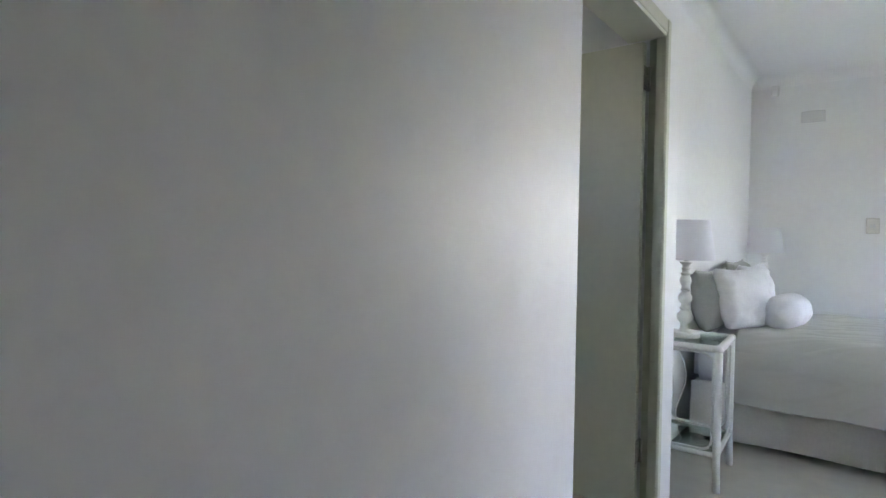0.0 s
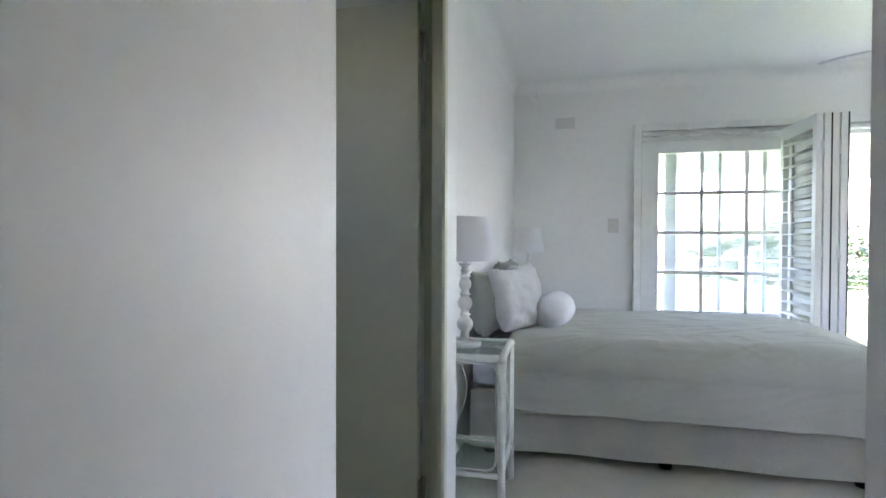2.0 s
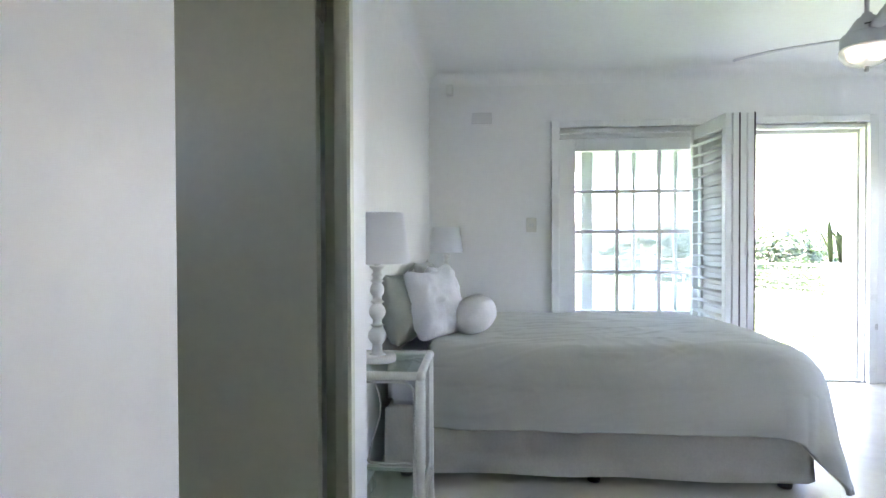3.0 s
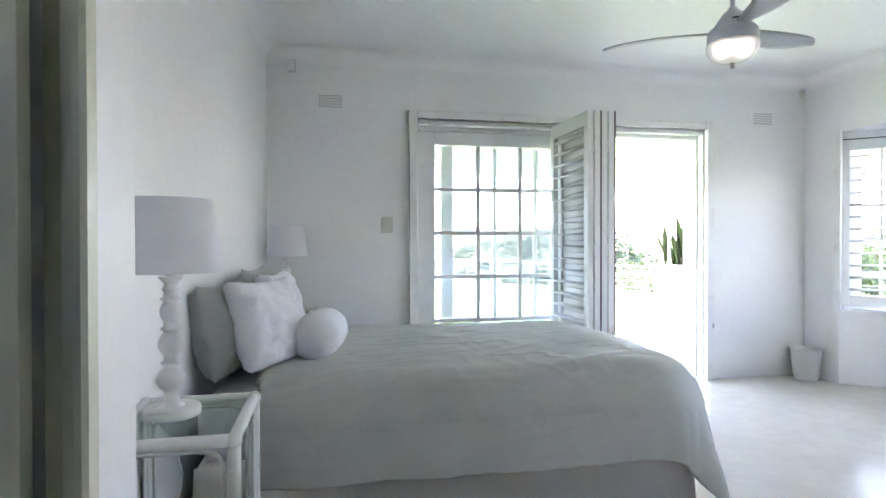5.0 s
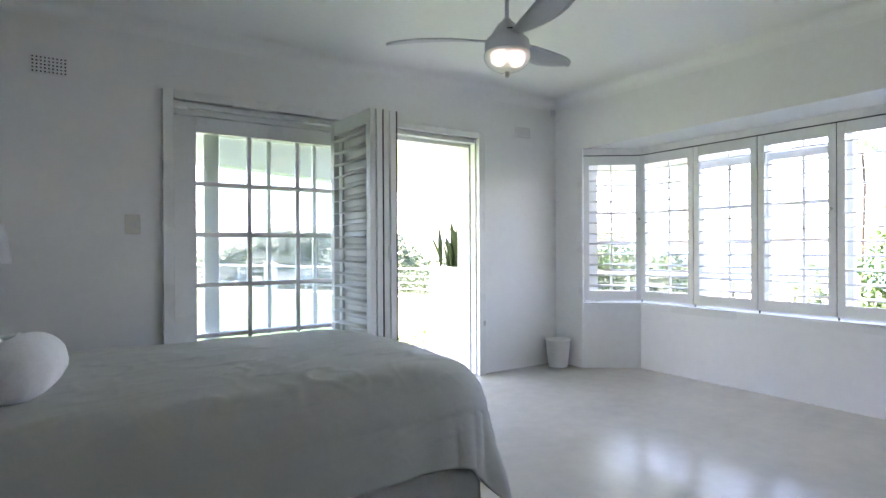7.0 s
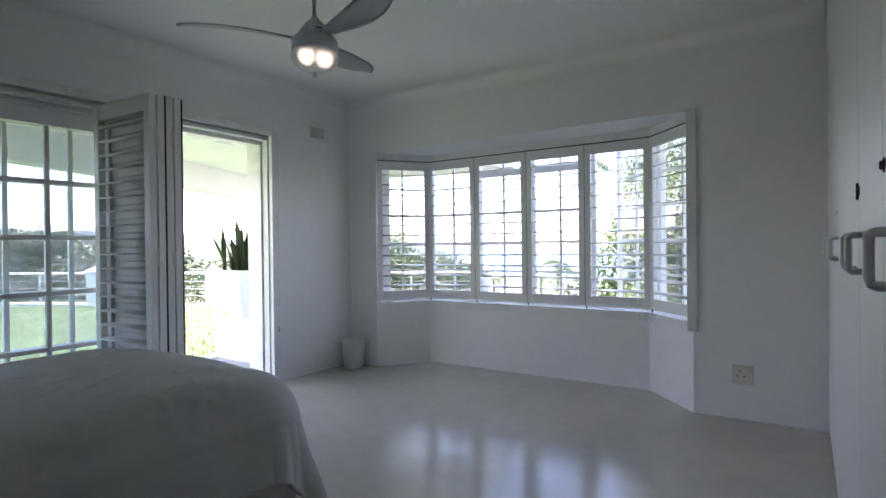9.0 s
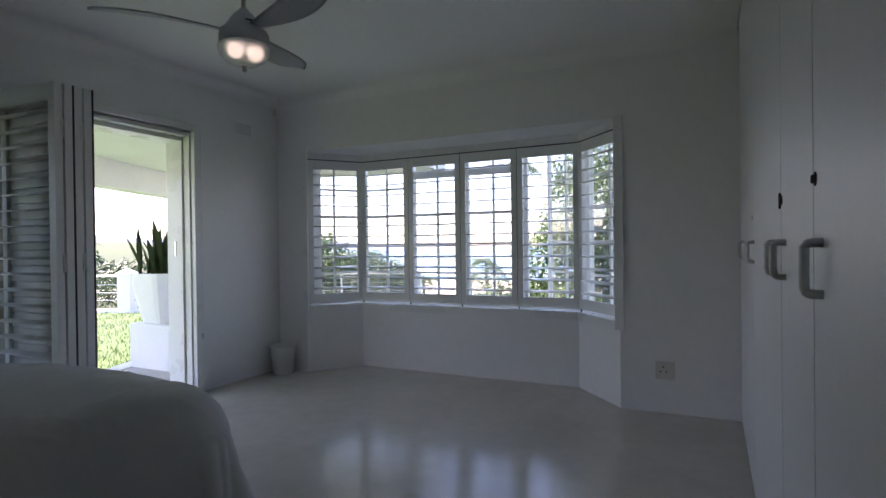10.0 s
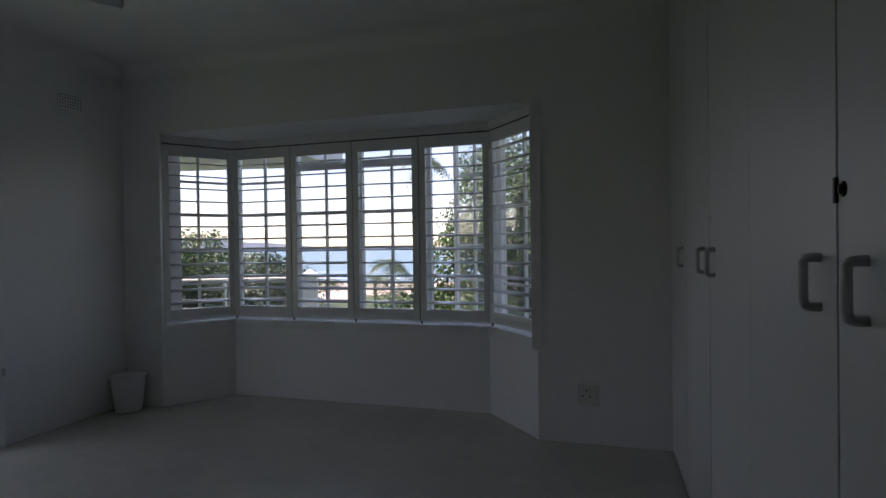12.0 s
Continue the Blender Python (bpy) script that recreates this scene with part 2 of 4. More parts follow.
fl = bmesh.new()
add_prism(fl, [(-2.5, -0.9), (E + 0.2, -0.9), (E + 0.2, 2.6), (4.42, 2.95), (4.42, 5.25), (E + 0.2, 5.75), (E + 0.2, N + 0.02), (-2.5, N + 0.02)], -0.12, 0.0)
structure("floor", fl, FLOOR, "polished beige cement screed floor, softly glossy")
structure("ceiling", box(-2.5, 4.7, -0.9, N + 0.25, H, H + 0.15), CEIL, "plain white plastered ceiling")

wn_ = bmesh.new()
add_box(wn_, -2.5, 0.26, N, N + 0.25, -0.12, H)
add_box(wn_, 2.80, E + 0.25, N, N + 0.25, -0.12, H)
add_box(wn_, 0.26, 2.80, N, N + 0.25, 2.14, H)
structure("wall_north", wn_, WALL, "white plastered garden-side wall with a wide door opening")

we = bmesh.new()
add_box(we, E, E + 0.22, 5.49, N, -0.12, H)
add_box(we, E, E + 0.22, -0.9, 2.65, -0.12, H)
add_box(we, E, E + 0.22, 2.65, 5.49, 2.075, H)
structure("wall_east", we, WALL, "white plastered wall pierced by the bay window")


def offset_line(pts, d):
    """The bay's line moved outwards by d."""
    (x0, y0), (x1, y1), (x2, y2), (x3, y3) = pts
    n0 = Vector((-(y1 - y0), x1 - x0)).normalized() * -1
    n0 = n0 if n0.y > 0 else -n0
    n2 = Vector((-(y3 - y2), x3 - x2)).normalized()
    n2 = n2 if n2.y < 0 else -n2
    xf = x1 + d
    k0 = (y1 - y0) / (x1 - x0)
    k2 = (y3 - y2) / (x3 - x2)
    a = Vector((x0, y0)) + n0 * d
    b = Vector((x3, y3)) + n2 * d
    return [(a.x, a.y), (xf, a.y + k0 * (xf - a.x)), (xf, b.y + k2 * (xf - b.x)), (b.x, b.y)]


OUT = offset_line(BAY, 0.2)
structure("wall_bay", prism(BAY + OUT[::-1], -0.12, 0.605), WALL, "white plastered bay wall under the window")
structure("bay_soffit", prism([(E + 0.15, BAY[0][1]), (E + 0.15, OUT[0][1]), OUT[1], OUT[2], (E + 0.15, OUT[3][1]), (E + 0.15, BAY[3][1])], 2.079, 2.25), CEIL, "white plastered soffit over the bay")

structure("wall_west", prism([(-0.89, 2.86), (-0.812, N), (-1.1, N), (-1.1, 2.86)], 0.0, H), WALL, "white plastered wall behind the head of the bed")

wp = bmesh.new()
add_box(wp, PW - 0.15, PW, -0.9, 1.785, 0.0, H)
add_box(wp, PW - 0.15, PW, 2.70, 2.88, 0.0, H)
add_box(wp, PW - 0.15, PW, 1.785, 2.70, 2.035, H)
add_box(wp, -1.1, PW - 0.15, 2.72, 2.88, 0.0, H)
bmesh.ops.remove_doubles(wp, verts=wp.verts[:], dist=0.0005)
structure("wall_passage", wp, WALL, "white passage wall with a doorway in it")

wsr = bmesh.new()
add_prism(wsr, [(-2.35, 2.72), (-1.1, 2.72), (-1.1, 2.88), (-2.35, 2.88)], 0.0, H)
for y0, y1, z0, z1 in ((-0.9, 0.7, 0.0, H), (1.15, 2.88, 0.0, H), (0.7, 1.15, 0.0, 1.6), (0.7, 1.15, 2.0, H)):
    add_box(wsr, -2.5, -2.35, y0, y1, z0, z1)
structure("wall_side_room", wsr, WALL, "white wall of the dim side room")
structure("wall_passage_east", box(PE, PE + 0.04, -0.9, 1.30, 0.0, H), WALL, "white passage wall beside the wardrobe")
structure("wall_south", box(-2.5, E + 0.2, -1.05, -0.9, -0.1, H), WALL, "plain white wall at the end of the passage")

# cornice: a small plaster cove along the bedroom's walls
def cove(name, a, b, inward, size=0.10):
    bm = bmesh.new()
    a, b, w = Vector((*a, H)), Vector((*b, H)), Vector((*inward, 0))
    prof = [(0, -size)] + [(size * (1 - math.cos(t)), -size * (1 - math.sin(t))) for t in (radians(9 * k) for k in range(1, 10))] + [(size, 0), (0, 0)]
    ra, rb = ([bm.verts.new(p + w * (u + 0.0) + Vector((0, 0, v - 0.002))) for u, v in prof] for p in (a, b))
    n = len(prof)
    for i in range(n):
        f = bm.faces.new((ra[i], ra[(i + 1) % n], rb[(i + 1) % n], rb[i]))
        f.smooth = i < n - 2
    for e in bm.edges:
        e.smooth = not ({e.verts[0], e.verts[1]} in ({ra[0], rb[0]}, {ra[n - 2], rb[n - 2]}))
    bm.faces.new(ra)
    bm.faces.new(rb[::-1])
    return tagged(part(name, bm, CEIL, smooth=False), "white plaster cove between wall and ceiling", "cornice", kind="structure")


cove("cornice_north", (-0.81, N), (E, N), (0, -1))
cove("cornice_west", (-0.89, 2.88), (-0.812, N), (1, 0))
cove("cornice_east", (E, 1.9), (E, N), (-1, 0))


# ---- bay window: shutters inside, small-paned windows outside ----
def louver_mesh(w, tilt=7.0, depth=0.086, thick=0.012):
    bm = bmesh.new()
    n = 10
    rings = []
    for x in (0.0, w):
        ring = []
        for k in range(n):
            a = 2 * math.pi * k / n
            u, v = depth / 2 * math.cos(a), thick / 2 * math.sin(a)
            ct, st = math.cos(radians(tilt)), math.sin(radians(tilt))
            ring.append(bm.verts.new((x, u * ct - v * st, u * st + v * ct)))
        rings.append(ring)
    for k in range(n):
        bm.faces.new((rings[0][k], rings[0][(k + 1) % n], rings[1][(k + 1) % n], rings[1][k]))
    bm.faces.new(rings[0][::-1])
    bm.faces.new(rings[1])
    return mesh_from("louver", bm, SHUTTER, True)


def shutter_panel(w, h, m, label, group, stile=0.05, rail=0.085, tilt=7.0, pitch=0.092, thick=0.03, knob=False):
    """A louvred shutter panel. Local x runs along its width, y through it (outwards), z up."""
    ob = thing("shutter_panel", m, label, "shutter", group)
    for x0 in (0.0, w - stile):
        part("stile", box(x0, x0 + stile, -thick / 2, thick / 2, 0, h, 0.004), SHUTTER, ob)
    part("rail", box(stile, w - stile, -thick / 2 + 0.002, thick / 2 - 0.002, 0, rail, 0.003), SHUTTER, ob)
    part("rail", box(stile, w - stile, -thick / 2 + 0.002, thick / 2 - 0.002, h - rail, h, 0.003), SHUTTER, ob)
    n = int((h - 2 * rail) / pitch)
    step = (h - 2 * rail) / n
    me = louver_mesh(w - 2 * stile - 0.006, tilt, 0.086 if abs(tilt) < 60 else 0.096)
    for i in range(n):
        part("louver", me, SHUTTER, ob, m=pose(stile + 0.003, 0, rail + (i + 0.5) * step, random.uniform(-0.5, 0.5)))
    if knob:
        part("knob", lathe([(0.007, 0), (0.007, 0.012), (0.011, 0.014), (0.011, 0.022), (0.006, 0.026)], 12), STEEL, ob, "small round metal knob", True, pose(w - stile / 2, -thick / 2, 0.56 * h, 90))
    return ob


SILL_Z, SHUT_TOP = 0.62, 2.008
SEG = offset_line(BAY, 0.028)
WINLINE = offset_line(BAY, 0.14)


def along(a, b):
    """The pose whose x runs from a to b in plan."""
    return math.degrees(math.atan2(b[1] - a[1], b[0] - a[0])), math.hypot(b[0] - a[0], b[1] - a[1])


# panels run from the wall's right end to its left as seen from outside, so local y points outwards
runs = [(SEG[3], SEG[2], 1), (SEG[2], SEG[1], 4), (SEG[1], SEG[0], 1)]
for a, b, n in runs:
    rz, length = along(a, b)
    if n == 1:
        length -= 0.02
    for i in range(n):
        gap = 0.003
        w = length / n - 2 * gap
        d0 = i * length / n + gap + (0.02 if a == SEG[3] else 0)
        x, y = a[0] + (b[0] - a[0]) * d0 / (length + (0.02 if n == 1 else 0)), a[1] + (b[1] - a[1]) * d0 / (length + (0.02 if n == 1 else 0))
        p = shutter_panel(w, SHUT_TOP - SILL_Z - 0.024, pose(x, y, SILL_Z + 0.024, 0, 0, rz) @ pose(w, 0, 0, 0, 0, 180),
                      "white-painted louvred shutter panel, closed, slats open, in the bay", "bay window shutters", tilt=(8.0, 4.0, 10.0, 6.0)[i], knob=(n == 4 and i == 1) or a == SEG[1])
        # added black strip paints the shade in the gap beside each panel
        part("gap_strip", box(-0.0055, -0.0005, -0.006, 0.012, 0.0, SHUT_TOP - SILL_Z - 0.024), BLACK, p, "black strip painting the shade between shutter panels")
        part("pivot", box(0.002, 0.010, -0.006, 0.006, -0.0235, 0.001), BLACK, p, "small dark floor pivot")

sill = bmesh.new()
ins = offset_line(BAY, -0.010)
add_prism(sill, [ins[0], ins[1], ins[2], ins[3]] + OUT[::-1], 0.607, SILL_Z)
tagged(part("window_sill", sill, PAINT), "white-painted sill following the bay", "sill", kind="structure")
apron = bmesh.new()
add_prism(apron, offset_line(BAY, -0.013) + offset_line(BAY, -0.001)[::-1], 0.555, 0.606)
tagged(part("trim_bay_apron", apron, PAINT), "white-painted apron board under the bay sill", "trim", kind="structure")
for nm, y0, y1 in (("trim_bay_south", 2.62, 2.685), ("trim_bay_north", 5.465, 5.53)):
    tagged(part(nm, box(E - 0.02, E - 0.001, y0, y1, 0.56, 2.09, 0.004), PAINT), "white-painted upright trim at the end of the bay", "trim", kind="structure")
hs, hb_ = offset_line(BAY, 0.018), offset_line(BAY, 0.046)
# the shaded gap above the panels is painted as a black strip
gap_strip = bmesh.new()
add_prism(gap_strip, hs + hb_[::-1], SHUT_TOP + 0.0005, SHUT_TOP + 0.0085)
tagged(part("trim_bay_gap_shade", gap_strip, BLACK), "thin black strip painting the shaded gap over the shutters", "trim", kind="structure")
head = bmesh.new()
hi, ho = offset_line(BAY, 0.008), offset_line(BAY, 0.055)
add_prism(head, [hi[0], hi[1], hi[2], hi[3], ho[3], ho[2], ho[1], ho[0]], SHUT_TOP + 0.009, 2.078)
tagged(part("trim_bay_head", head, PAINT), "white-painted head strip over the shutters", "trim", kind="structure")


def steel_window(name, w, h, m, rows, transom=None, open_angle=0.0):
    """A white small-paned window: frame, glazing bars, panes, and a fanlight over a transom where there is one."""
    ob = tagged(thing(name, m), "white small-paned window with slim glazing bars", "window", kind="structure")
    f, b = 0.04, 0.02
    for x0 in (0.0, w - f):
        part("window_frame", box(x0, x0 + f, -0.025, 0.025, 0, h, 0.004), PAINT, ob)
    for z0 in (0.0, h - f):
        part("window_frame", box(f, w - f, -0.024, 0.024, z0, z0 + f, 0.004), PAINT, ob)
    if open_angle:
        return ob
    part("glazing_bar", box(w / 2 - b / 2, w / 2 + b / 2, -0.012, 0.012, f, h - f, 0.003), PAINT, ob)
    for r in rows:
        part("glazing_bar", box(f, w - f, -0.011, 0.011, r - b / 2, r + b / 2, 0.003), PAINT, ob)
    if transom:
        part("transom", box(f, w - f, -0.02, 0.02, transom - 0.03, transom + 0.03, 0.004), PAINT, ob)
        part("stay", box(w * 0.35, w * 0.65, -0.05, -0.03, transom + 0.045, transom + 0.06, 0.003), STEEL, ob, "dark metal window stay")
    zs = [f] + sorted(rows + ([transom] if transom else [])) + [h - f]
    for z0, z1 in zip(zs, zs[1:]):
        for x0, x1 in ((f, w / 2), (w / 2, w - f)):
            p = part("pane", box(x0 + 0.004, x1 - 0.004, -0.002, 0.002, z0 + 0.005, z1 - 0.005), GLASS, ob)
            p.visible_shadow = False
    return ob


WIN_H = 2.079 - SILL_Z
k = 0
for a, b, n in ((WINLINE[3], WINLINE[2], 1), (WINLINE[2], WINLINE[1], 4), (WINLINE[1], WINLINE[0], 1)):
    rz, length = along(a, b)
    for i in range(n):
        k += 1
        d0 = i * length / n
        x, y = a[0] + (b[0] - a[0]) * d0 / length, a[1] + (b[1] - a[1]) * d0 / length
        opened = n == 4 and i == 0
        steel_window("window_%d" % k, length / n, WIN_H, pose(x, y, SILL_Z, 0, 0, rz), [0.30, 0.575, 0.85, 1.12] if not (n == 4 and i in (1, 2)) else [0.30, 0.575, 0.85],
                     1.23 if n == 4 and i in (1, 2) else None, 1.0 if opened else 0.0)
        if opened:
            # the casement of this light stands open, hinged at the bay's corner
            sash = tagged(thing("casement_sash", pose(x + 0.03, y + 0.03, SILL_Z + 0.03, 0, 0, rz - 37)), "white small-paned casement standing open outwards", "window", kind="structure")
            w, h = length / n - 0.06, WIN_H - 0.06
            for x0 in (0, w - 0.035):
                part("sash_stile", box(x0, x0 + 0.035, -0.016, 0.016, 0, h, 0.003), PAINT, sash)
            for z0 in (0, h - 0.035):
                part("sash_rail", box(0.035, w - 0.035, -0.015, 0.015, z0, z0 + 0.035, 0.003), PAINT, sash)
            part("glazing_bar", box(w / 2 - 0.01, w / 2 + 0.01, -0.01, 0.01, 0.035, h - 0.035, 0.002), PAINT, sash)
            zs = [0.035, 0.28, 0.55, 0.82, 1.10, h - 0.035]
            for z0 in zs[1:-1]:
                part("glazing_bar", box(0.035, w - 0.035, -0.009, 0.009, z0 - 0.01, z0 + 0.01, 0.002), PAINT, sash)
            for z0, z1 in zip(zs, zs[1:]):
                for x0, x1 in ((0.037, w / 2 - 0.005), (w / 2 + 0.005, w - 0.037)):
                    p = part("pane", box(x0, x1, -0.002, 0.002, z0 + 0.005, z1 - 0.005), GLASS, sash)
                    p.visible_shadow = False

# ---- garden doors: frame, two sliding leaves, folded shutters ----
df = tagged(thing("door_frame", None), "white-painted timber frame round the garden doors", "door frame", kind="structure")
for x0, x1 in ((0.235, 0.30), (2.765, 2.83)):
    part("architrave", box(x0, x1, N - 0.045, N - 0.001, 0.0, 2.18, 0.006), PAINT, df)
part("architrave", box(0.30, 2.765, N - 0.044, N - 0.001, 2.122, 2.179, 0.006), PAINT, df)
part("shutter_track", box(0.31, 2.74, N - 0.012, N + 0.055, 2.08, 2.108, 0.003), PAINT, df, "white shutter track with a shadow gap")
part("jamb", box(0.26, 0.30, N, N + 0.25, 0.0, 2.12, 0.003), PAINT, df)
part("jamb", box(2.752, 2.80, N, N + 0.068, 0.0, 2.12, 0.003), PAINT, df)
part("jamb", box(2.735, 2.80, N + 0.07, N + 0.25, 0.0, 2.12, 0.003), PAINT, df)
part("head", box(0.30, 2.735, N + 0.07, N + 0.25, 2.05, 2.139, 0.003), PAINT, df)
part("threshold", box(0.26, 2.80, N + 0.02, N + 0.25, -0.03, 0.012, 0.003), GREYPLASTIC, df, "grey door threshold with sliding track")
part("catch", box(2.806, 2.832, N - 0.045, N - 0.03, 0.44, 0.49, 0.003), STEEL, df, "small metal catch")
part("latch_plate", box(2.730, 2.736, N + 0.14, N + 0.17, 1.12, 1.24, 0.002), STEEL, df, "narrow metal latch plate")


def sliding_leaf(name, x0, w, y, h, cols, rows, stile, top, bottom):
    ob = tagged(thing(name, pose(x0, y, 0.014)), "white-painted glazed sliding door leaf with small panes", "door", kind="structure")
    t = 0.021
    for a in (0.0, w - stile):
        part("stile", box(a, a + stile, -t, t, 0, h, 0.004), PAINT, ob)
    part("rail", box(stile, w - stile, -t + 0.001, t - 0.001, 0, bottom, 0.004), PAINT, ob)
    part("rail", box(stile, w - stile, -t + 0.001, t - 0.001, h - top, h, 0.004), PAINT, ob)
    cw, rh = (w - 2 * stile) / cols, (h - top - bottom) / rows
    for i in range(1, cols):
        part("glazing_bar", box(stile + i * cw - 0.015, stile + i * cw + 0.015, -0.016, 0.016, bottom, h - top, 0.005), PAINT, ob)
    for i in range(1, rows):
        part("glazing_bar", box(stile, w - stile, -0.015, 0.015, bottom + i * rh - 0.015, bottom + i * rh + 0.015, 0.005), PAINT, ob)
    pane = mesh_from("pane", box(-cw / 2 + 0.008, cw / 2 - 0.008, -0.002, 0.002, -rh / 2 + 0.008, rh / 2 - 0.008), DOORGLASS)
    for i in range(cols):
        for j in range(rows):
            p = part("pane", pane, GLASS, ob, m=pose(stile + (i + 0.5) * cw, 0, bottom + (j + 0.5) * rh))
            p.visible_shadow = False
    return ob


sliding_leaf("door_1", 0.305, 1.36, N + 0.115, 2.035, 3, 5, 0.150, 0.105, 0.185)
sliding_leaf("door_2", 0.515, 1.26, N + 0.19, 2.035, 3, 5, 0.100, 0.105, 0.185)

# four panels folded into a stack that stands into the room
PH, PWID = 2.075, 0.60
xs = [1.430, 1.482, 1.534, 1.586]
for i, x in enumerate(xs):
    lean = (3.4, 2.4, 1.2, 0.4)[i]
    p = shutter_panel(PWID, PH, pose(x, N - 0.625, 0.012, 0, 0, 90 + lean), "white-painted louvred shutter panel folded back in a stack", "garden door shutters",
                      stile=0.055, rail=0.10, tilt=(-6.0, -86.0, -86.0, -86.0)[i], thick=0.043, pitch=0.089)
    if i in (0, 2):
        for z in (0.32, 1.05, 1.78):
            part("hinge", box(-0.006, 0.001, -0.044, -0.010, z, z + 0.10, 0.002), PAINT, p, "white-painted butt hinge")
            part("hinge_knuckle", tube([(-0.009, -0.0265, z - 0.004), (-0.009, -0.0265, z + 0.104)], 0.0065, 10), PAINT, p, "", True)
        part("tilt_rod", box(PWID * 0.66, PWID * 0.66 + 0.014, -0.062, -0.050, 0.16, PH - 0.16, 0.003), SHUTTER, p) if i == 2 else None
    if i in (1, 3):
        part("gap_strip", box(-0.001, 0.05, -0.031, -0.0222, 0.0, PH), BLACK, p, "black edge seal")

# ---- side door off the passage ----
sd = tagged(thing("door_frame_side", None), "cream-painted pressed steel door frame", "door frame", kind="structure")
part("frame_post", prism([(-0.838, 2.703), (-0.772, 2.703), (-0.768, 2.692), (-0.738, 2.684), (-0.704, 2.645), (PW + 0.004, 2.630), (PW + 0.013, 2.635), (PW + 0.013, 2.672), (PW + 0.009, 2.681), (PW - 0.002, 2.706), (-0.838, 2.706)], 0.0, 2.085), CREAM, sd, "cream-painted folded steel door post")
part("frame_face", box(PW - 0.002, PW + 0.0115, 1.785, 2.629, 2.03, 2.085, 0.005), CREAM, sd)
part("frame_reveal", box(-0.84, PW - 0.012, 1.783, 1.80, 0.0, 2.03, 0.004), CREAM, sd)
part("frame_reveal", box(-0.84, PW + 0.007, 1.80, 2.628, 2.015, 2.036, 0.004), CREAM, sd)
door = tagged(thing("door_3", None), "cream-painted flush door standing open into the side room", "door", kind="structure")
part("door_leaf", box(-1.57, -0.774, 2.627, 2.667, 0.008, 2.012, 0.003), CREAM, door)
for z in (0.215, 1.815):
    part("hinge", box(-0.7735, -0.7705, 2.632, 2.69, z, z + 0.10, 0.001), BRASS, door, "aged steel butt hinge")
    part("hinge", tube([(-0.764, 2.674, z), (-0.764, 2.674, z + 0.10)], 0.007, 10), BRASS, door, "aged steel hinge knuckle", True)


# ---- wardrobe along the passage side ----
WF = 1.89
wd = thing("built_in_wardrobe", None, "tall white built-in wardrobe with flush doors, closed", "wardrobe")
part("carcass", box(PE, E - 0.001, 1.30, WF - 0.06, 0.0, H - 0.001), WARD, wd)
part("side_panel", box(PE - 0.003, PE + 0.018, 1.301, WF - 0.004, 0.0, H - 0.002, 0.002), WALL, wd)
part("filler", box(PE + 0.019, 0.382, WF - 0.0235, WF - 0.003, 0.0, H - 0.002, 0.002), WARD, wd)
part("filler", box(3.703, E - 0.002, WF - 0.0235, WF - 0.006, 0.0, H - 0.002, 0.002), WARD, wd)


def d_handle(x, z0, z1, parent):
    out = 0.028
    r = 0.0085
    pts = [(x, WF + 0.001, z0)] + arc_points((x, WF + out - 0.012, z0), (x, WF + out, z0), (x, WF + out, z0 + 0.014), 4) + arc_points((x, WF + out, z1 - 0.014), (x, WF + out, z1), (x, WF + out - 0.012, z1), 4) + [(x, WF + 0.001, z1)]
    part("handle", tube(pts, r, 10), GREYPLASTIC, parent, "pale grey plastic D handle", True)


doors = [(0.385, 0.90, 0.80), (0.90, 1.42, 1.31), (1.42, 1.975, 1.49), (1.975, 2.545, 2.44), (2.545, 3.13, 2.63), (3.13, 3.70, 3.22)]
for x0, x1, hx in doors:
    g = 0.0035
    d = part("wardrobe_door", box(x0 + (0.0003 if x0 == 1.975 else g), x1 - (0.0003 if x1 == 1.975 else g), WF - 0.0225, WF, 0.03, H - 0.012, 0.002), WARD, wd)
    d_handle(hx, 1.093, 1.18, d)
for x, z in ((1.392, 1.291), (0.872, 1.294), (2.52, 1.29)):
    part("lock", lathe([(0.013, 0), (0.013, 0.002), (0.008, 0.003), (0.008, 0.007), (0.003, 0.008)], 14), BLACK if x < 2 else PLASTIC, wd, "round black cupboard lock", True, pose(x, WF, z, -90))
    if x < 1.4 and x > 1:
        part("lock_catch", box(1.412, 1.421, WF, WF + 0.006, 1.270, 1.312, 0.001), BLACK, wd, "small black lock catch")

# box on the passage wall
bx = thing("wall_box", None, "small white box mounted on the passage side panel", "wall box")
part("cover", box(PE - 0.03, PE - 0.001, 1.44, 1.68, 1.425, 1.80, 0.006), PLASTIC, bx)


# ---- small fixed things on the walls ----
def air_vent(x, z, label):
    ob = thing("air_vent", pose(x, N, z), label, "air vent", "wall vents")
    w, h = 0.19, 0.115
    part("frame", box(-w / 2, w / 2, -0.006, -0.001, -h / 2, h / 2, 0.002), WALL, ob)
    bm = bmesh.new()
    for i in range(9):
        for j in range(5):
            add_box(bm, -0.084 + i * 0.0195, -0.084 + i * 0.0195 + 0.008, -0.0075, -0.0058, -0.048 + j * 0.0205, -0.048 + j * 0.0205 + 0.008)
    part("holes", bm, BLACK, ob, "rows of small dark vent holes")


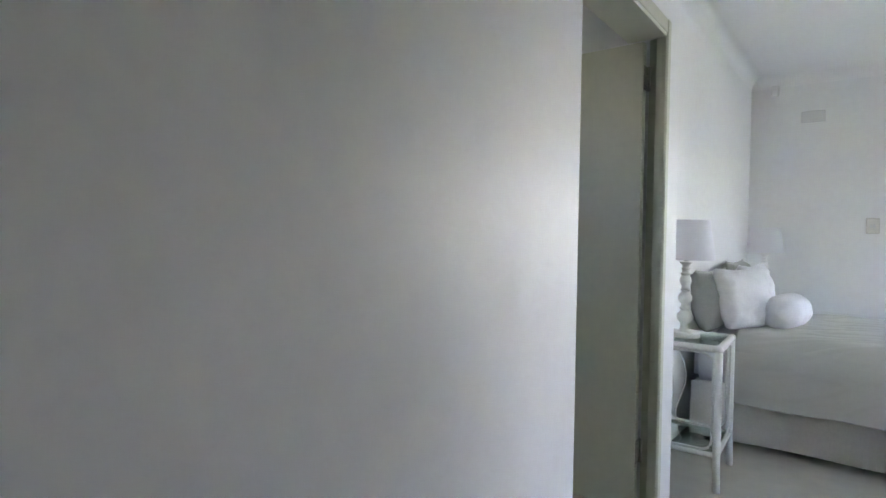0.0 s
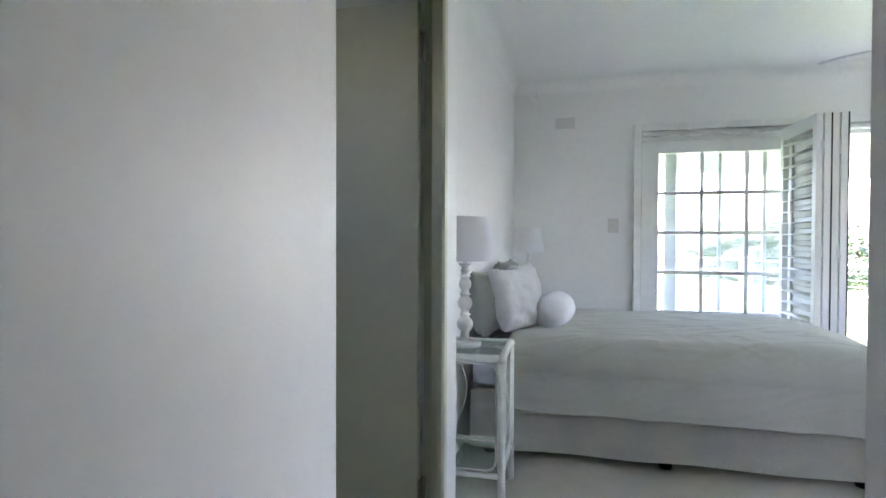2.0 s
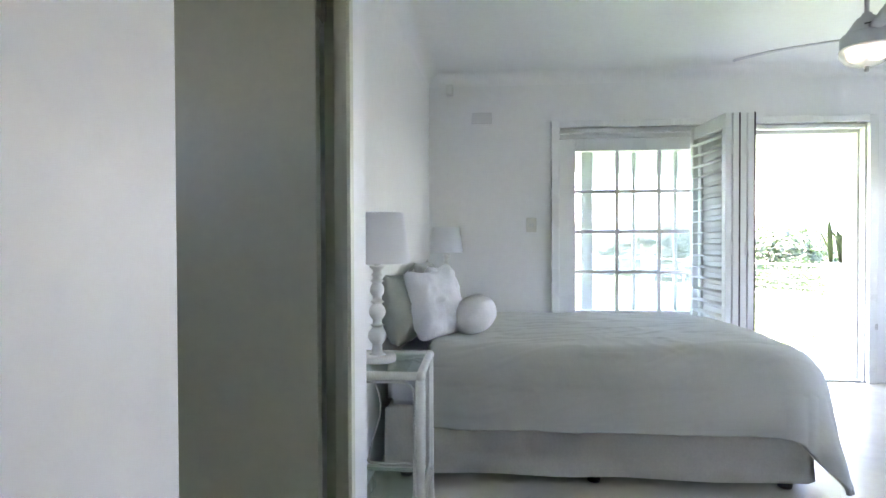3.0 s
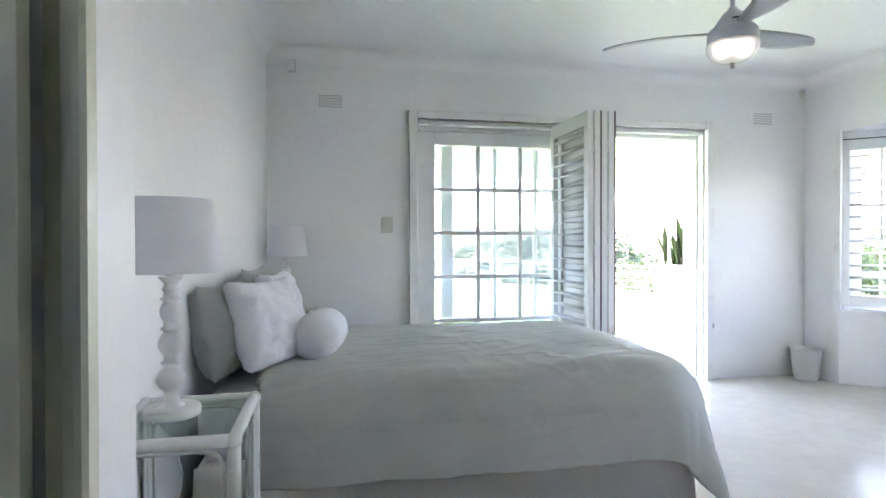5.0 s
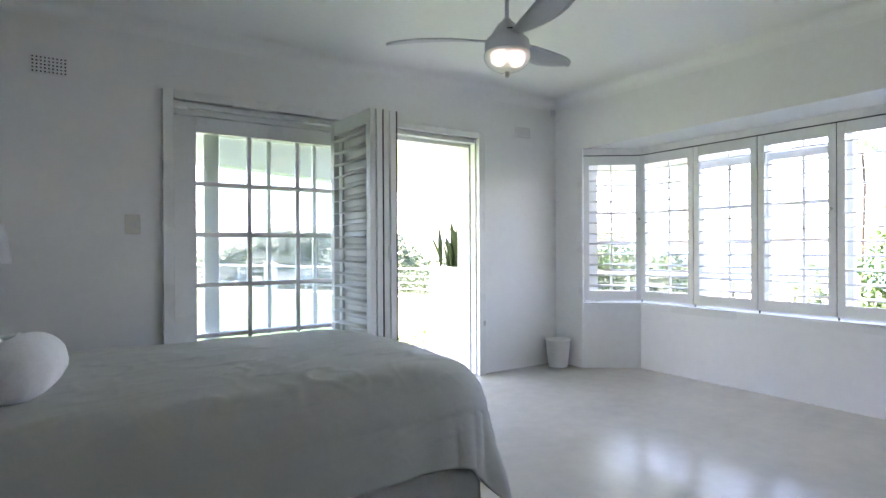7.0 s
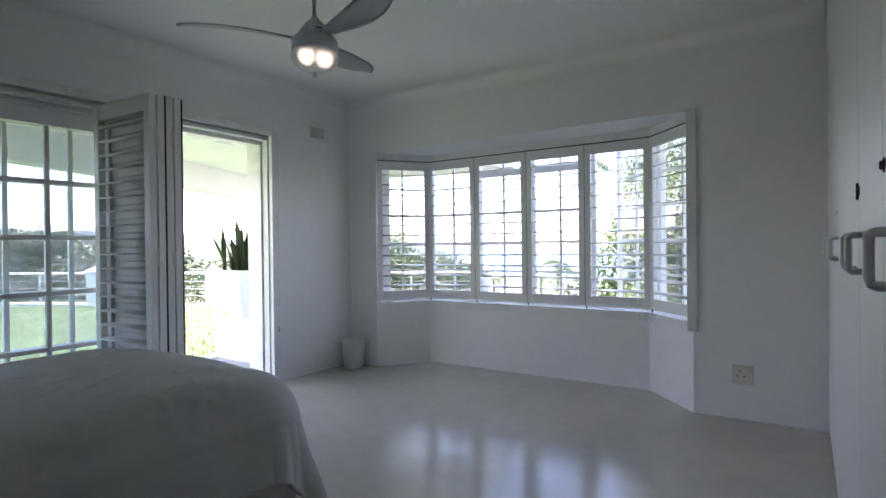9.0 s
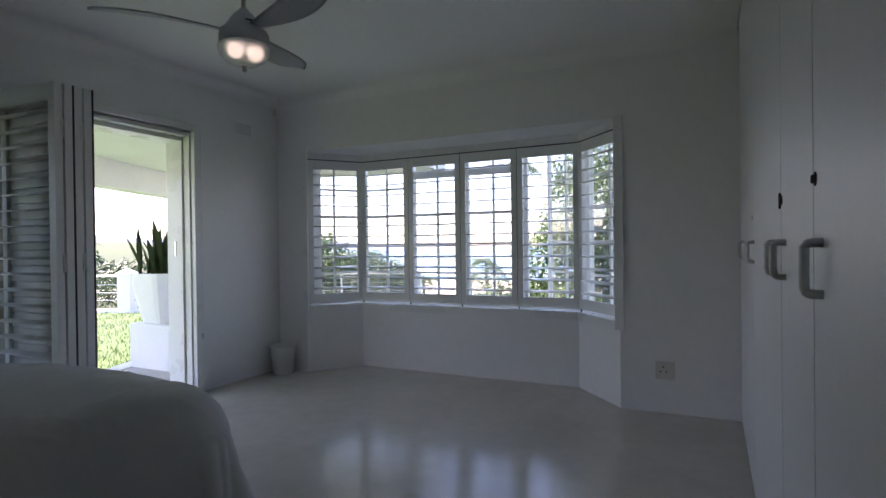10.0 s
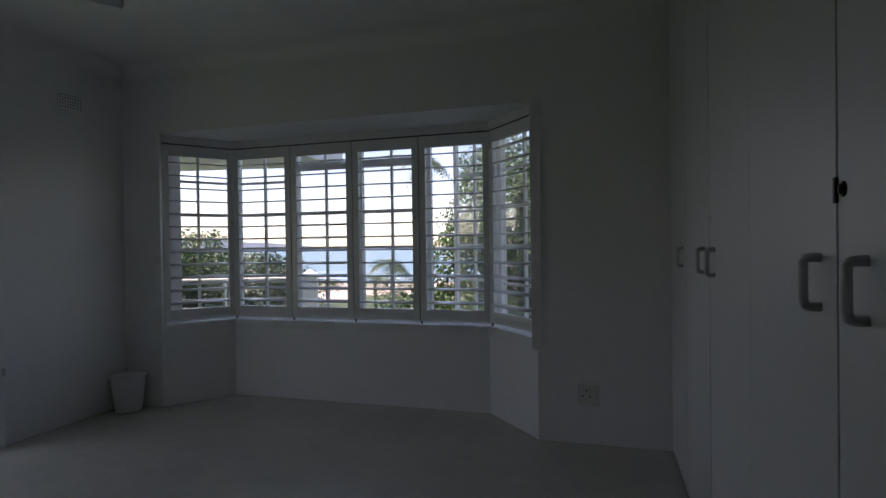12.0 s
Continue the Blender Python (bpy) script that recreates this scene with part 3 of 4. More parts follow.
air_vent(-0.35, 2.228, "white perforated plaster air vent high on the wall")
air_vent(3.33, 2.245, "white perforated plaster air vent high on the wall")
sw = thing("light_switch", pose(0.068, N, 1.305), "white double light switch plate on the wall", "light switch")
part("plate", box(-0.043, 0.043, -0.011, -0.001, -0.062, 0.062, 0.004), SWITCHPLATE, sw)
for x0 in (-0.017, 0.003):
    part("rocker", box(x0, x0 + 0.014, -0.015, -0.0105, -0.018, 0.012, 0.002), GREYPLASTIC, sw)
so = thing("wall_socket", pose(E, 2.352, 0.296), "white three-pin wall socket with a switch", "socket")
part("plate", box(-0.011, -0.001, -0.062, 0.062, -0.062, 0.062, 0.004), SWITCHPLATE, so)
part("rocker", box(-0.016, -0.0105, -0.05, -0.036, 0.01, 0.034, 0.002), GREYPLASTIC, so)
for y, z in ((0.012, 0.026), (-0.008, -0.008), (0.032, -0.008)):
    part("pin_hole", lathe([(0.0055, 0), (0.0055, 0.002)], 10), BLACK, so, "", False, pose(-0.0108, y, z, 0, -90))
ms = thing("alarm_sensor", pose(-0.63, N, 2.47), "small white alarm sensor high on the wall", "sensor")
part("body", box(-0.03, 0.03, -0.045, -0.001, -0.045, 0.045, 0.012), PLASTIC, ms)
part("lens", box(-0.022, 0.022, -0.049, -0.044, -0.032, 0.01, 0.006), PAINT, ms)
hk = thing("ceiling_hook", pose(E - 0.05, N - 0.035, 2.475), "small white hook high in the corner", "hook")
part("body", box(-0.012, 0.012, -0.01, 0.034, -0.03, 0.03, 0.005), PLASTIC, hk)

bn = thing("waste_bin", pose(3.625, 5.675, 0), "plain white tapered plastic waste bin on the floor", "waste bin")
bb = lathe([(0.088, 0.001), (0.09, 0.004), (0.118, 0.255), (0.123, 0.257), (0.123, 0.264), (0.115, 0.264), (0.085, 0.012)], 36)
part("bin_body", bb, PLASTIC, bn, "", True)


# ---- ceiling fan ----
fan = thing("ceiling_fan", pose(1.60, 4.02, 0), "pale grey three-blade ceiling fan with a lit frosted glass bowl", "ceiling fan")
part("canopy", lathe([(0.06, H - 0.001), (0.062, H - 0.02), (0.04, H - 0.06), (0.014, H - 0.075)], 28), FANPAINT, fan, "", True)
part("rod", tube([(0, 0, 2.27), (0, 0, H - 0.06)], 0.011, 14), FANPAINT, fan, "", True)
part("motor_housing", lathe([(0.012, 2.305), (0.020, 2.30), (0.024, 2.288), (0.042, 2.276), (0.058, 2.255), (0.070, 2.235), (0.084, 2.215), (0.090, 2.206), (0.090, 2.200), (0.103, 2.196), (0.111, 2.186), (0.114, 2.150), (0.113, 2.132), (0.108, 2.126)], 40), FANPAINT, fan, "", True)
part("slot", box(-0.0, 0.03, -0.079, -0.07, 2.224, 2.230), BLACK, fan, "", False, pose(0, 0, 0, 0, 0, -40))
dome = lathe([(0.110, 2.132), (0.117, 2.122)] + [(0.118 * math.cos(a) ** 0.9, 2.118 - 0.084 * math.sin(a)) for a in (radians(k * 9) for k in range(1, 10))] + [(0.006, 2.034)], 40, False)
part("glass_bowl", dome, frosted, fan, "frosted glass bowl, lit from within", True)
part("finial", lathe([(0.004, 2.006), (0.010, 2.011), (0.012, 2.019), (0.006, 2.026), (0.014, 2.031), (0.012, 2.037)], 14), STEEL, fan, "small metal finial", True)
for x, y in ((-0.042, 0.012), (0.038, -0.028)):
    bm = bmesh.new()
    bmesh.ops.create_uvsphere(bm, u_segments=14, v_segments=10, radius=0.036)
    part("bulb", bm, BULB, fan, "lit warm white bulb", True, pose(x, y, 2.102))
blade = bmesh.new()
rows_ = []
NB = 18
for i in range(NB + 1):
    s = i / NB
    r = 0.09 + 0.545 * s
    wd_ = 0.05 + 0.095 * math.sin(math.pi / 2 * min(1.0, s / 0.6)) if s < 0.6 else 0.145 * math.sqrt(max(0.0, 1 - ((s - 0.6) / 0.4) ** 2))
    if i == NB:
        wd_ = 0.025
    twist = radians(-16 + 4 * s)
    mid = 0.035 * math.sin(math.pi * s)
    row = []
    for k_ in range(7):
        u = (k_ / 6 - 0.5) * wd_
        zc = -0.012 * (1 - (2 * k_ / 6 - 1) ** 2)
        row.append(blade.verts.new((r, mid + u * math.cos(twist), u * math.sin(twist) + zc + 0.03 * s)))
    rows_.append(row)
for a, b in zip(rows_, rows_[1:]):
    for k_ in range(6):
        blade.faces.new((a[k_], a[k_ + 1], b[k_ + 1], b[k_]))
bmesh.ops.solidify(blade, geom=blade.faces[:], thickness=0.006)
blade_me = mesh_from("blade", blade, FANPAINT, True)
for az in (15, 135, 255):
    part("blade", blade_me, FANPAINT, fan, m=pose(0, 0, 2.20, 0, 0, az))


# ---- bed ----
BX0, BX1, BY0, BY1 = -0.80, 1.19, 3.76, 5.22
DUV_END = 1.40
bed = thing("double_bed", None, "double bed with a mattress on a skirted base", "bed")
part("base", box(BX0, BX1 - 0.03, BY0 + 0.02, BY1 - 0.02, 0.09, 0.34, 0.02), SKIRT, bed)
ml = [(BX0, BY0 + 0.03)] + [(BX1 - 0.23 + 0.2 * math.sin(a), BY0 + 0.23 - 0.2 * math.cos(a)) for a in (radians(15 * q) for q in range(7))] + [(BX1 - 0.23 + 0.2 * math.cos(a), BY1 - 0.23 + 0.2 * math.sin(a)) for a in (radians(15 * q) for q in range(7))] + [(BX0, BY1 - 0.03)]
part("mattress", prism(ml, 0.342, 0.565, 0.03), LINEN, bed, "white-sheeted mattress", True)
sk = bmesh.new()
line = []
per = [(BX0, BY0), (BX1, BY0), (BX1, BY1), (BX0, BY1)]
for (xa, ya), (xb, yb) in zip(per, per[1:]):
    L = math.hypot(xb - xa, yb - ya)
    n = int(L / 0.018)
    nx, ny = (yb - ya) / L, -(xb - xa) / L
    for i in range(n):
        line.append((xa + (xb - xa) * i / n, ya + (yb - ya) * i / n, nx, ny, i / n * L))
tops, lows = [], []
for i, (x, y, nx, ny, d) in enumerate(line):
    wav = 0.010 * math.sin(i * 0.16 + 1.2 * noise.noise(Vector((x * 2, y * 2, 0)))) + 0.012 * noise.noise(Vector((x * 3, y * 3, 4)))
    rows4 = []
    for z, f in ((0.345, 0.0), (0.25, 0.35), (0.15, 0.7), (0.046 + 0.010 * noise.noise(Vector((x * 1.5, y * 1.5, 9))), 1.0)):
        o = 0.004 + f * (0.034 + wav)
        rows4.append(sk.verts.new((x + nx * o, y + ny * o, z)))
    tops.append(rows4)
for a, b in zip(tops, tops[1:]):
    for k_ in range(3):
        sk.faces.new((a[k_], b[k_], b[k_ + 1], a[k_ + 1]))
bmesh.ops.solidify(sk, geom=sk.faces[:], thickness=0.003)
part("bed_skirt", sk, SKIRT, bed, "ivory fabric skirt hanging to just above the floor", True)
for x in (BX0 + 0.1, 0.22, BX1 - 0.085):
    for y in (BY0 + 0.035, BY1 - 0.035):
        part("leg", lathe([(0.030, 0.0), (0.032, 0.01), (0.034, 0.045), (0.024, 0.05), (0.024, 0.092)], 16), BLACK, bed, "black plastic bed foot", True, pose(x, y, 0))

# duvet: a sheet of cloth laid over the bed that falls over its edges
dv = bmesh.new()
DX0, HANG, RR, TOP = -0.60, 0.295, 0.155, 0.615
nu, nv = 210, 210
grid = []
u0, u1, v0, v1 = DX0, DUV_END + HANG, BY0 - HANG, BY1 + HANG
cr = 0.17
for i in range(nu + 1):
    row = []
    for j in range(nv + 1):
        s = u0 + (u1 - u0) * i / nu
        t = v0 + (v1 - v0) * j / nv
        # the duvet's head edge runs slightly aslant
        if i == 0:
            s += 0.05 * math.sin(t * 2.1)
        cx = min(s, DUV_END - cr - RR)
        cy = max(BY0 + cr + RR, min(BY1 - cr - RR, t))
        dx, dy = s - cx, t - cy
        d = math.hypot(dx, dy)
        ex, ey = (dx / d, dy / d) if d > 1e-6 else (0, 0)
        corner = abs(ex * ey) * 2
        flat = min(d, cr)
        over = max(0.0, d - cr)
        a = min(over / RR, math.pi / 2)
        out = flat + RR * math.sin(a)
        drop = RR * (1 - math.cos(a))
        rest = max(0.0, over - RR * math.pi / 2)
        ang = math.atan2(ey, ex)
        flare = 0.09 + 0.05 * max(0.0, ex) + 0.17 * corner
        fold = 0.0
        if rest > 0:
            fall = min(1, rest / 0.25)
            k_ = (s + 0.6 * t) if corner < 0.05 else ang * 2.0
            fold = fall * (0.014 * math.sin(13 * (s if abs(ey) > abs(ex) else t) + 3 * noise.noise(Vector((s * 2, t * 2, 1)))) + 0.026 * corner * math.sin(ang * 7 + 0.6)) + 0.004 * corner * math.sin(ang * 26)
        out += rest * flare + fold
        z = TOP - drop - rest * math.sqrt(1 - flare ** 2)
        puff = 0.010 * noise.noise(Vector((s * 2.2, t * 2.2, 0.3))) + 0.005 * noise.noise(Vector((s * 5 + 2 * t, t * 3.1, 2.0)))
        n1 = noise.noise(Vector((s * 1.6 + t * 2.0, t * 9.6 - s * 3.3, 5.0)))
        n2_ = noise.noise(Vector((s * 6.5 - t * 2.0, t * 5.0 + s, 7.0)))
        n3 = noise.noise(Vector((s * 1.6, t * 1.2, 3.0)))
        crease = 0.0055 * max(0.0, 1 - abs(n1) * 7) ** 1.5 + 0.0035 * max(0.0, 1 - abs(n2_) * 6) * max(0.0, 0.5 + 1.5 * n3)
        crown = 0.03 * max(0.0, 1 - ((t - 4.54) / 0.75) ** 2) * max(0.0, min(1.0, (s - DX0) * 3))
        sag = corner * min(1.0, rest / 0.25) if ex > 0 else 0.0
        x, y = cx + ex * out - 0.06 * sag, cy + ey * out + (0.04 * sag if ey > 0 else -0.04 * sag)
        z -= 0.085 * max(0.0, min(1.0, (x - 0.98) / 0.42)) ** 2
        if d < cr + RR:
            z += puff + crease + crown
        else:
            x += ex * (puff + 0.25 * crease)
            y += ey * (puff + 0.25 * crease)
        row.append(dv.verts.new((x, y, max(0.012, z))))
    grid.append(row)
for a, b in zip(grid, grid[1:]):
    for j in range(nv):
        dv.faces.new((a[j], b[j], b[j + 1], a[j + 1]))
dob = part("duvet", dv, DUVET, None, "", True)
sol = dob.modifiers.new("thickness", "SOLIDIFY")
sol.thickness, sol.offset = 0.022, 1.0
tagged(dob, "plain grey cotton duvet spread over the bed, slightly rumpled", "duvet")


def pillow_mesh(name, w, h, t, mat, flange=0.0, seed=0, n=30):
    """A filled cushion in its xz plane, thickness along y, standing on z = 0."""
    bm = bmesh.new()
    sides = []
    for side in (-1, 1):
        g = []
        for i in range(n + 1):
            row = []
            for j in range(n + 1):
                u, v = 2 * i / n - 1, 2 * j / n - 1
                eu, ev = 1 - abs(u) ** 2.4, 1 - abs(v) ** 2.4
                bulge = (max(0, eu) * max(0, ev)) ** 0.42
                pinch = (1 - 0.13 * (1 - v * v) * abs(u) ** 2) * (1 - 0.16 * max(0.0, -v) ** 2)
                pz = 1 - 0.10 * (1 - u * u) * abs(v) ** 3 - (0.10 * abs(u) ** 3 if v < 0 else 0.0) * abs(v)
                if flange:
                    e = max(abs(u), abs(v))
                    bulge = bulge if e < 1 - flange else bulge * 0.35
                wr = 0.016 * noise.noise(Vector((u * 3 + seed, v * 3, side))) + 0.008 * max(0.0, 1 - 5 * abs(noise.noise(Vector((u * 3.5, v * 3.5 + seed, side * 2)))))
                row.append(bm.verts.new((u * w / 2 * pinch, side * (t / 2 * bulge + (wr if bulge > 0.05 else 0) + 0.001), h / 2 + v * h / 2 * pz)))
            g.append(row)
        sides.append(g)
    for g in sides:
        for a, b in zip(g, g[1:]):
            for j in range(n):
                bm.faces.new((a[j], a[j + 1], b[j + 1], b[j]))
    bmesh.ops.remove_doubles(bm, verts=bm.verts[:], dist=0.0035)
    return mesh_from(name, bm, mat, True)


for x, y, z, rx, rz, seed in ((-0.735, 4.19, 0.588, -8, 84, 1), (-0.715, 4.84, 0.625, -6, 88, 5)):
    p = part("pillow", pillow_mesh("pillow", 0.62, 0.41, 0.20, SHAM, 0.10, seed), SHAM, m=pose(x, y, z, 0, 0, rz) @ pose(0, 0, 0, rx))
    tagged(p, "sage-grey cotton pillow with a flat border, propped against the wall", "pillow", "bed pillows")
for x, y, z, rx, rz, seed in ((-0.545, 4.10, 0.622, -14, 62, 3), (-0.535, 4.62, 0.625, -14, 80, 8)):
    p = part("scatter_cushion", pillow_mesh("scatter_cushion", 0.43, 0.40, 0.18, LINEN, 0.0, seed), LINEN, m=pose(x, y, z, 0, 0, rz) @ pose(0, 0, 0, rx))
    tagged(p, "plump white cotton cushion leaning on the grey pillows", "cushion", "white cushions")
bol = bmesh.new()
nb, nr = 28, 24
rings = []
for i in range(nb + 1):
    s = i / nb
    x = -0.22 + 0.44 * s
    r = 0.108 * (max(0.0, 1 - abs(2 * s - 1) ** 5) ** 0.5) + 0.002
    rings.append([bol.verts.new((x + 0.004 * noise.noise(Vector((k_, i, 3.3))), (r + 0.006 * noise.noise(Vector((s * 6, math.cos(k_ * 0.26) * 2, math.sin(k_ * 0.26) * 2)))) * math.cos(2 * math.pi * k_ / nr), r * math.sin(2 * math.pi * k_ / nr))) for k_ in range(nr)])
for a, b in zip(rings, rings[1:]):
    for k_ in range(nr):
        bol.faces.new((a[k_], a[(k_ + 1) % nr], b[(k_ + 1) % nr], b[k_]))
bol.faces.new(rings[0][::-1])
bol.faces.new(rings[-1])
bo = part("bolster", bol, LINEN, None, "", True, pose(-0.37, 4.30, 0.738, 0, 0, 80))
tagged(bo, "round white cotton bolster lying across the bed", "bolster")


# ---- bedside tables and lamps ----
def bedside_table(m):
    ob = thing("bedside_table", m, "white-painted cane bedside table with glass top and lower shelf", "bedside table", "bedside tables")
    w, d, h, r = 0.345, 0.42, 0.690, 0.016
    for sx in (-1, 1):
        for sy in (-1, 1):
            x, y = sx * (w / 2 - r), sy * (d / 2 - r)
            part("leg", tube([(x * 1.03, y * 1.03, 0), (x, y, 0.16), (x, y, h - 0.012)], 0.0165, 12, 0.0175), CANE, ob, "", True)
    for z in (h - 0.018, 0.17):
        for sy in (-1, 1):
            y = sy * (d / 2 - r)
            part("rail", tube([(-w / 2 + r, y, z), (w / 2 - r, y, z)], 0.0165 if z > 0.3 else 0.012, 12), CANE, ob, "", True)
        for sx in (-1, 1):
            x = sx * (w / 2 - r)
            part("rail", tube([(x, -d / 2 + r, z), (x, d / 2 - r, z)], 0.0165 if z > 0.3 else 0.012, 12), CANE, ob, "", True)
    for sx in (-1, 1):
        for sy in (-1, 1):
            bm = bmesh.new()
            bmesh.ops.create_uvsphere(bm, u_segments=12, v_segments=8, radius=0.021)
            part("corner_joint", bm, CANE, ob, "", True, pose(sx * (w / 2 - r), sy * (d / 2 - r), h - 0.019))
    # bent cane hoops inside each side
    for sy in (-1, 1):
        y = sy * (d / 2 - r)
        x = w / 2 - r - 0.022
        pts = [(-x, y, 0.24)] + arc_points((-x, y, h - 0.10), (-x, y, h - 0.04), (-x + 0.06, y, h - 0.04)) + arc_points((x - 0.06, y, h - 0.04), (x, y, h - 0.04), (x, y, h - 0.10)) + arc_points((x, y, 0.25), (x, y, 0.19), (x - 0.05, y, 0.19)) + arc_points((-x + 0.05, y, 0.19), (-x, y, 0.19), (-x, y, 0.25))
        part("hoop", tube(pts, 0.006, 8), CANE, ob, "thin bent cane hoop", True)
    for sx in (-1, 1):
        x = sx * (w / 2 - r)
        y = d / 2 - r - 0.022
        pts = [(x, -y, 0.24)] + arc_points((x, -y, h - 0.10), (x, -y, h - 0.04), (x, -y + 0.06, h - 0.04)) + arc_points((x, y - 0.06, h - 0.04), (x, y, h - 0.04), (x, y, h - 0.10)) + arc_points((x, y, 0.25), (x, y, 0.19), (x, y - 0.05, 0.19)) + arc_points((x, -y + 0.05, 0.19), (x, -y, 0.19), (x, -y, 0.25))
        part("hoop", tube(pts, 0.006, 8), CANE, ob, "thin bent cane hoop", True)
    for z, nm in ((h - 0.010, "glass_top"), (0.176, "glass_shelf")):
        part(nm, box(-w / 2 + 0.028, w / 2 - 0.028, -d / 2 + 0.028, d / 2 - 0.028, z - 0.006, z, 0.001), TABLEGLASS, ob, "clear greenish glass")
        part("ledge", box(-w / 2 + 0.02, w / 2 - 0.02, -d / 2 + 0.020, -d / 2 + 0.036, z - 0.012, z - 0.0065), CANE, ob)
        part("ledge", box(-w / 2 + 0.02, w / 2 - 0.02, d / 2 - 0.036, d / 2 - 0.020, z - 0.012, z - 0.0065), CANE, ob)
    return ob


bt = bedside_table(pose(-0.697, 3.265, 0, 0, 0, 1.5))
copy_thing(bt, pose(-0.64, 5.515, 0, 0, 0, 1.5))


def table_lamp(m):
    ob = thing("table_lamp", m, "white turned bobbin table lamp with a drum shade, unlit", "table lamp", "bedside lamps")
    part("base", lathe([(0.073, 0.0), (0.076, 0.003), (0.076, 0.022), (0.072, 0.027), (0.03, 0.028)], 40), PLASTER, ob, "", True)
    prof = [(0.040, 0.026), (0.024, 0.032), (0.0215, 0.046), (0.020, 0.060)]
    for zc, rb, hb in ((0.098, 0.038, 0.062), (0.190, 0.034, 0.058), (0.274, 0.029, 0.048)):
        prof += [(0.019 + (rb - 0.019) * math.sin(math.pi * q) ** 0.8, zc + hb * (q - 0.5)) for q in (0.0, 0.1, 0.2, 0.32, 0.44, 0.56, 0.68, 0.8, 0.9, 1.0)]
        zr = zc + hb / 2 + 0.010
        prof += [(0.019, zr - 0.006), (0.026, zr - 0.001), (0.0275, zr + 0.002), (0.019, zr + 0.005)]
    prof += [(0.018, 0.326), (0.023, 0.332), (0.023, 0.335), (0.017, 0.340), (0.018, 0.350), (0.030, 0.361), (0.032, 0.366), (0.014, 0.368)]
    prof = [(r_, z_ * 1.06 - 0.0016) for r_, z_ in prof]
    part("turned_stem", lathe(prof, 36), PLASTER, ob, "", True)
    top = 0.386
    part("lamp_holder", tube([(0, 0, top - 0.004), (0, 0, top + 0.09)], 0.014, 12), PLASTIC, ob, "", True)
    sh = lathe([(0.138, top + 0.012), (0.109, top + 0.215)], 56, False)
    part("shade", sh, SHADE, ob, "white fabric drum shade", True)
    for k_ in range(3):
        a = 2 * math.pi * k_ / 3
        part("shade_spoke", tube([(0, 0, top + 0.085), (0.109 * math.cos(a), 0.109 * math.sin(a), top + 0.20)], 0.0016, 6), STEEL, ob)
    return ob


lamp = table_lamp(pose(-0.738, 3.285, 0.6805))
copy_thing(lamp, pose(-0.640, 5.51, 0.6805, 0, 0, 40))
cord = thing("lamp_cord", None, "white lamp flex hanging behind the bedside table", "cord")
pts = [(-0.76, 3.20, 0.685), (-0.80, 3.36, 0.688), (-0.855, 3.46, 0.66)] + [(-0.80 + 0.03 * math.sin(i * 0.7), 3.49 + 0.006 * i, 0.55 - 0.055 * i) for i in range(10)] + [(-0.83, 3.56, 0.006), (-0.84, 3.62, 0.005)]
part("flex", tube(pts, 0.0028, 6), PLASTIC, cord, "", True)


# ---- garden: terrace, planter, lawn, fence, hedge, hills, sea ----
C24, S24 = math.cos(radians(24)), math.sin(radians(24))


def garden(a, b):
    """Plan place from metres along (a) and out from (b) the terrace's edge."""
    return (3.0 + a * C24 - b * S24, 7.38 + a * S24 + b * C24)


ter = bmesh.new()
edge = [garden(-6.5, 0), garden(4.2, 0)]
add_prism(ter, [(-3.2, 6.08), (6.9, 6.08), edge[1], edge[0]][0:4] if edge[0][1] > 6.08 else [(garden(-3.49, 0)[0], 6.08), (6.9, 6.08), edge[1]], -0.30, -0.062)
terrace = structure("terrace", ter, GROUT, "concrete terrace slab under grey tiles")
kb = bmesh.new()
add_prism(kb, [garden(-3.3, 0.0), garden(4.3, 0.0), garden(4.3, 0.16), garden(-3.3, 0.16)], -0.30, -0.05)
structure("kerb", kb, RENDER, "white-painted edging between terrace and lawn")

# roof slab over the terrace
rf = bmesh.new()
add_prism(rf, [(-4.0, N + 0.25), (8.0, N + 0.25), garden(5.2, 1.55), garden(-7.5, 1.55)], 2.42, 2.62)
structure("terrace_roof", rf, RENDER, "white rendered roof slab over the terrace")
bm = bmesh.new()
add_prism(bm, [garden(-7.5, 1.32), garden(5.2, 1.32), garden(5.2, 1.56), garden(-7.5, 1.56)], 2.03, 2.70)
structure("terrace_beam", bm, RENDER, "white rendered beam along the edge of the roof")
structure("house_roof", box(-4.0, 4.9, -1.2, N + 0.25, H + 0.15, H + 0.5), RENDER, "flat white house roof over the room")

pl = tagged(part("plinth", box(3.40, 3.96, 6.55, 7.57, -0.062, 0.40, 0.008), RENDER), "white rendered plinth carrying a planter", "plinth")
pt = thing("planter", pose(3.62, 7.30, 0.40), "tall white square tapered planter with rounded corners", "planter")


def square_ring(bm, r, z, cr=0.3, n=8):
    out = []
    for k_ in range(4 * n):
        a = 2 * math.pi * (k_ + 0.5) / (4 * n)
        c, s = math.cos(a), math.sin(a)
        p = 5.0
        q = (abs(c) ** p + abs(s) ** p) ** (-1 / p)
        out.append(bm.verts.new((r * q * c, r * q * s, z)))
    return out


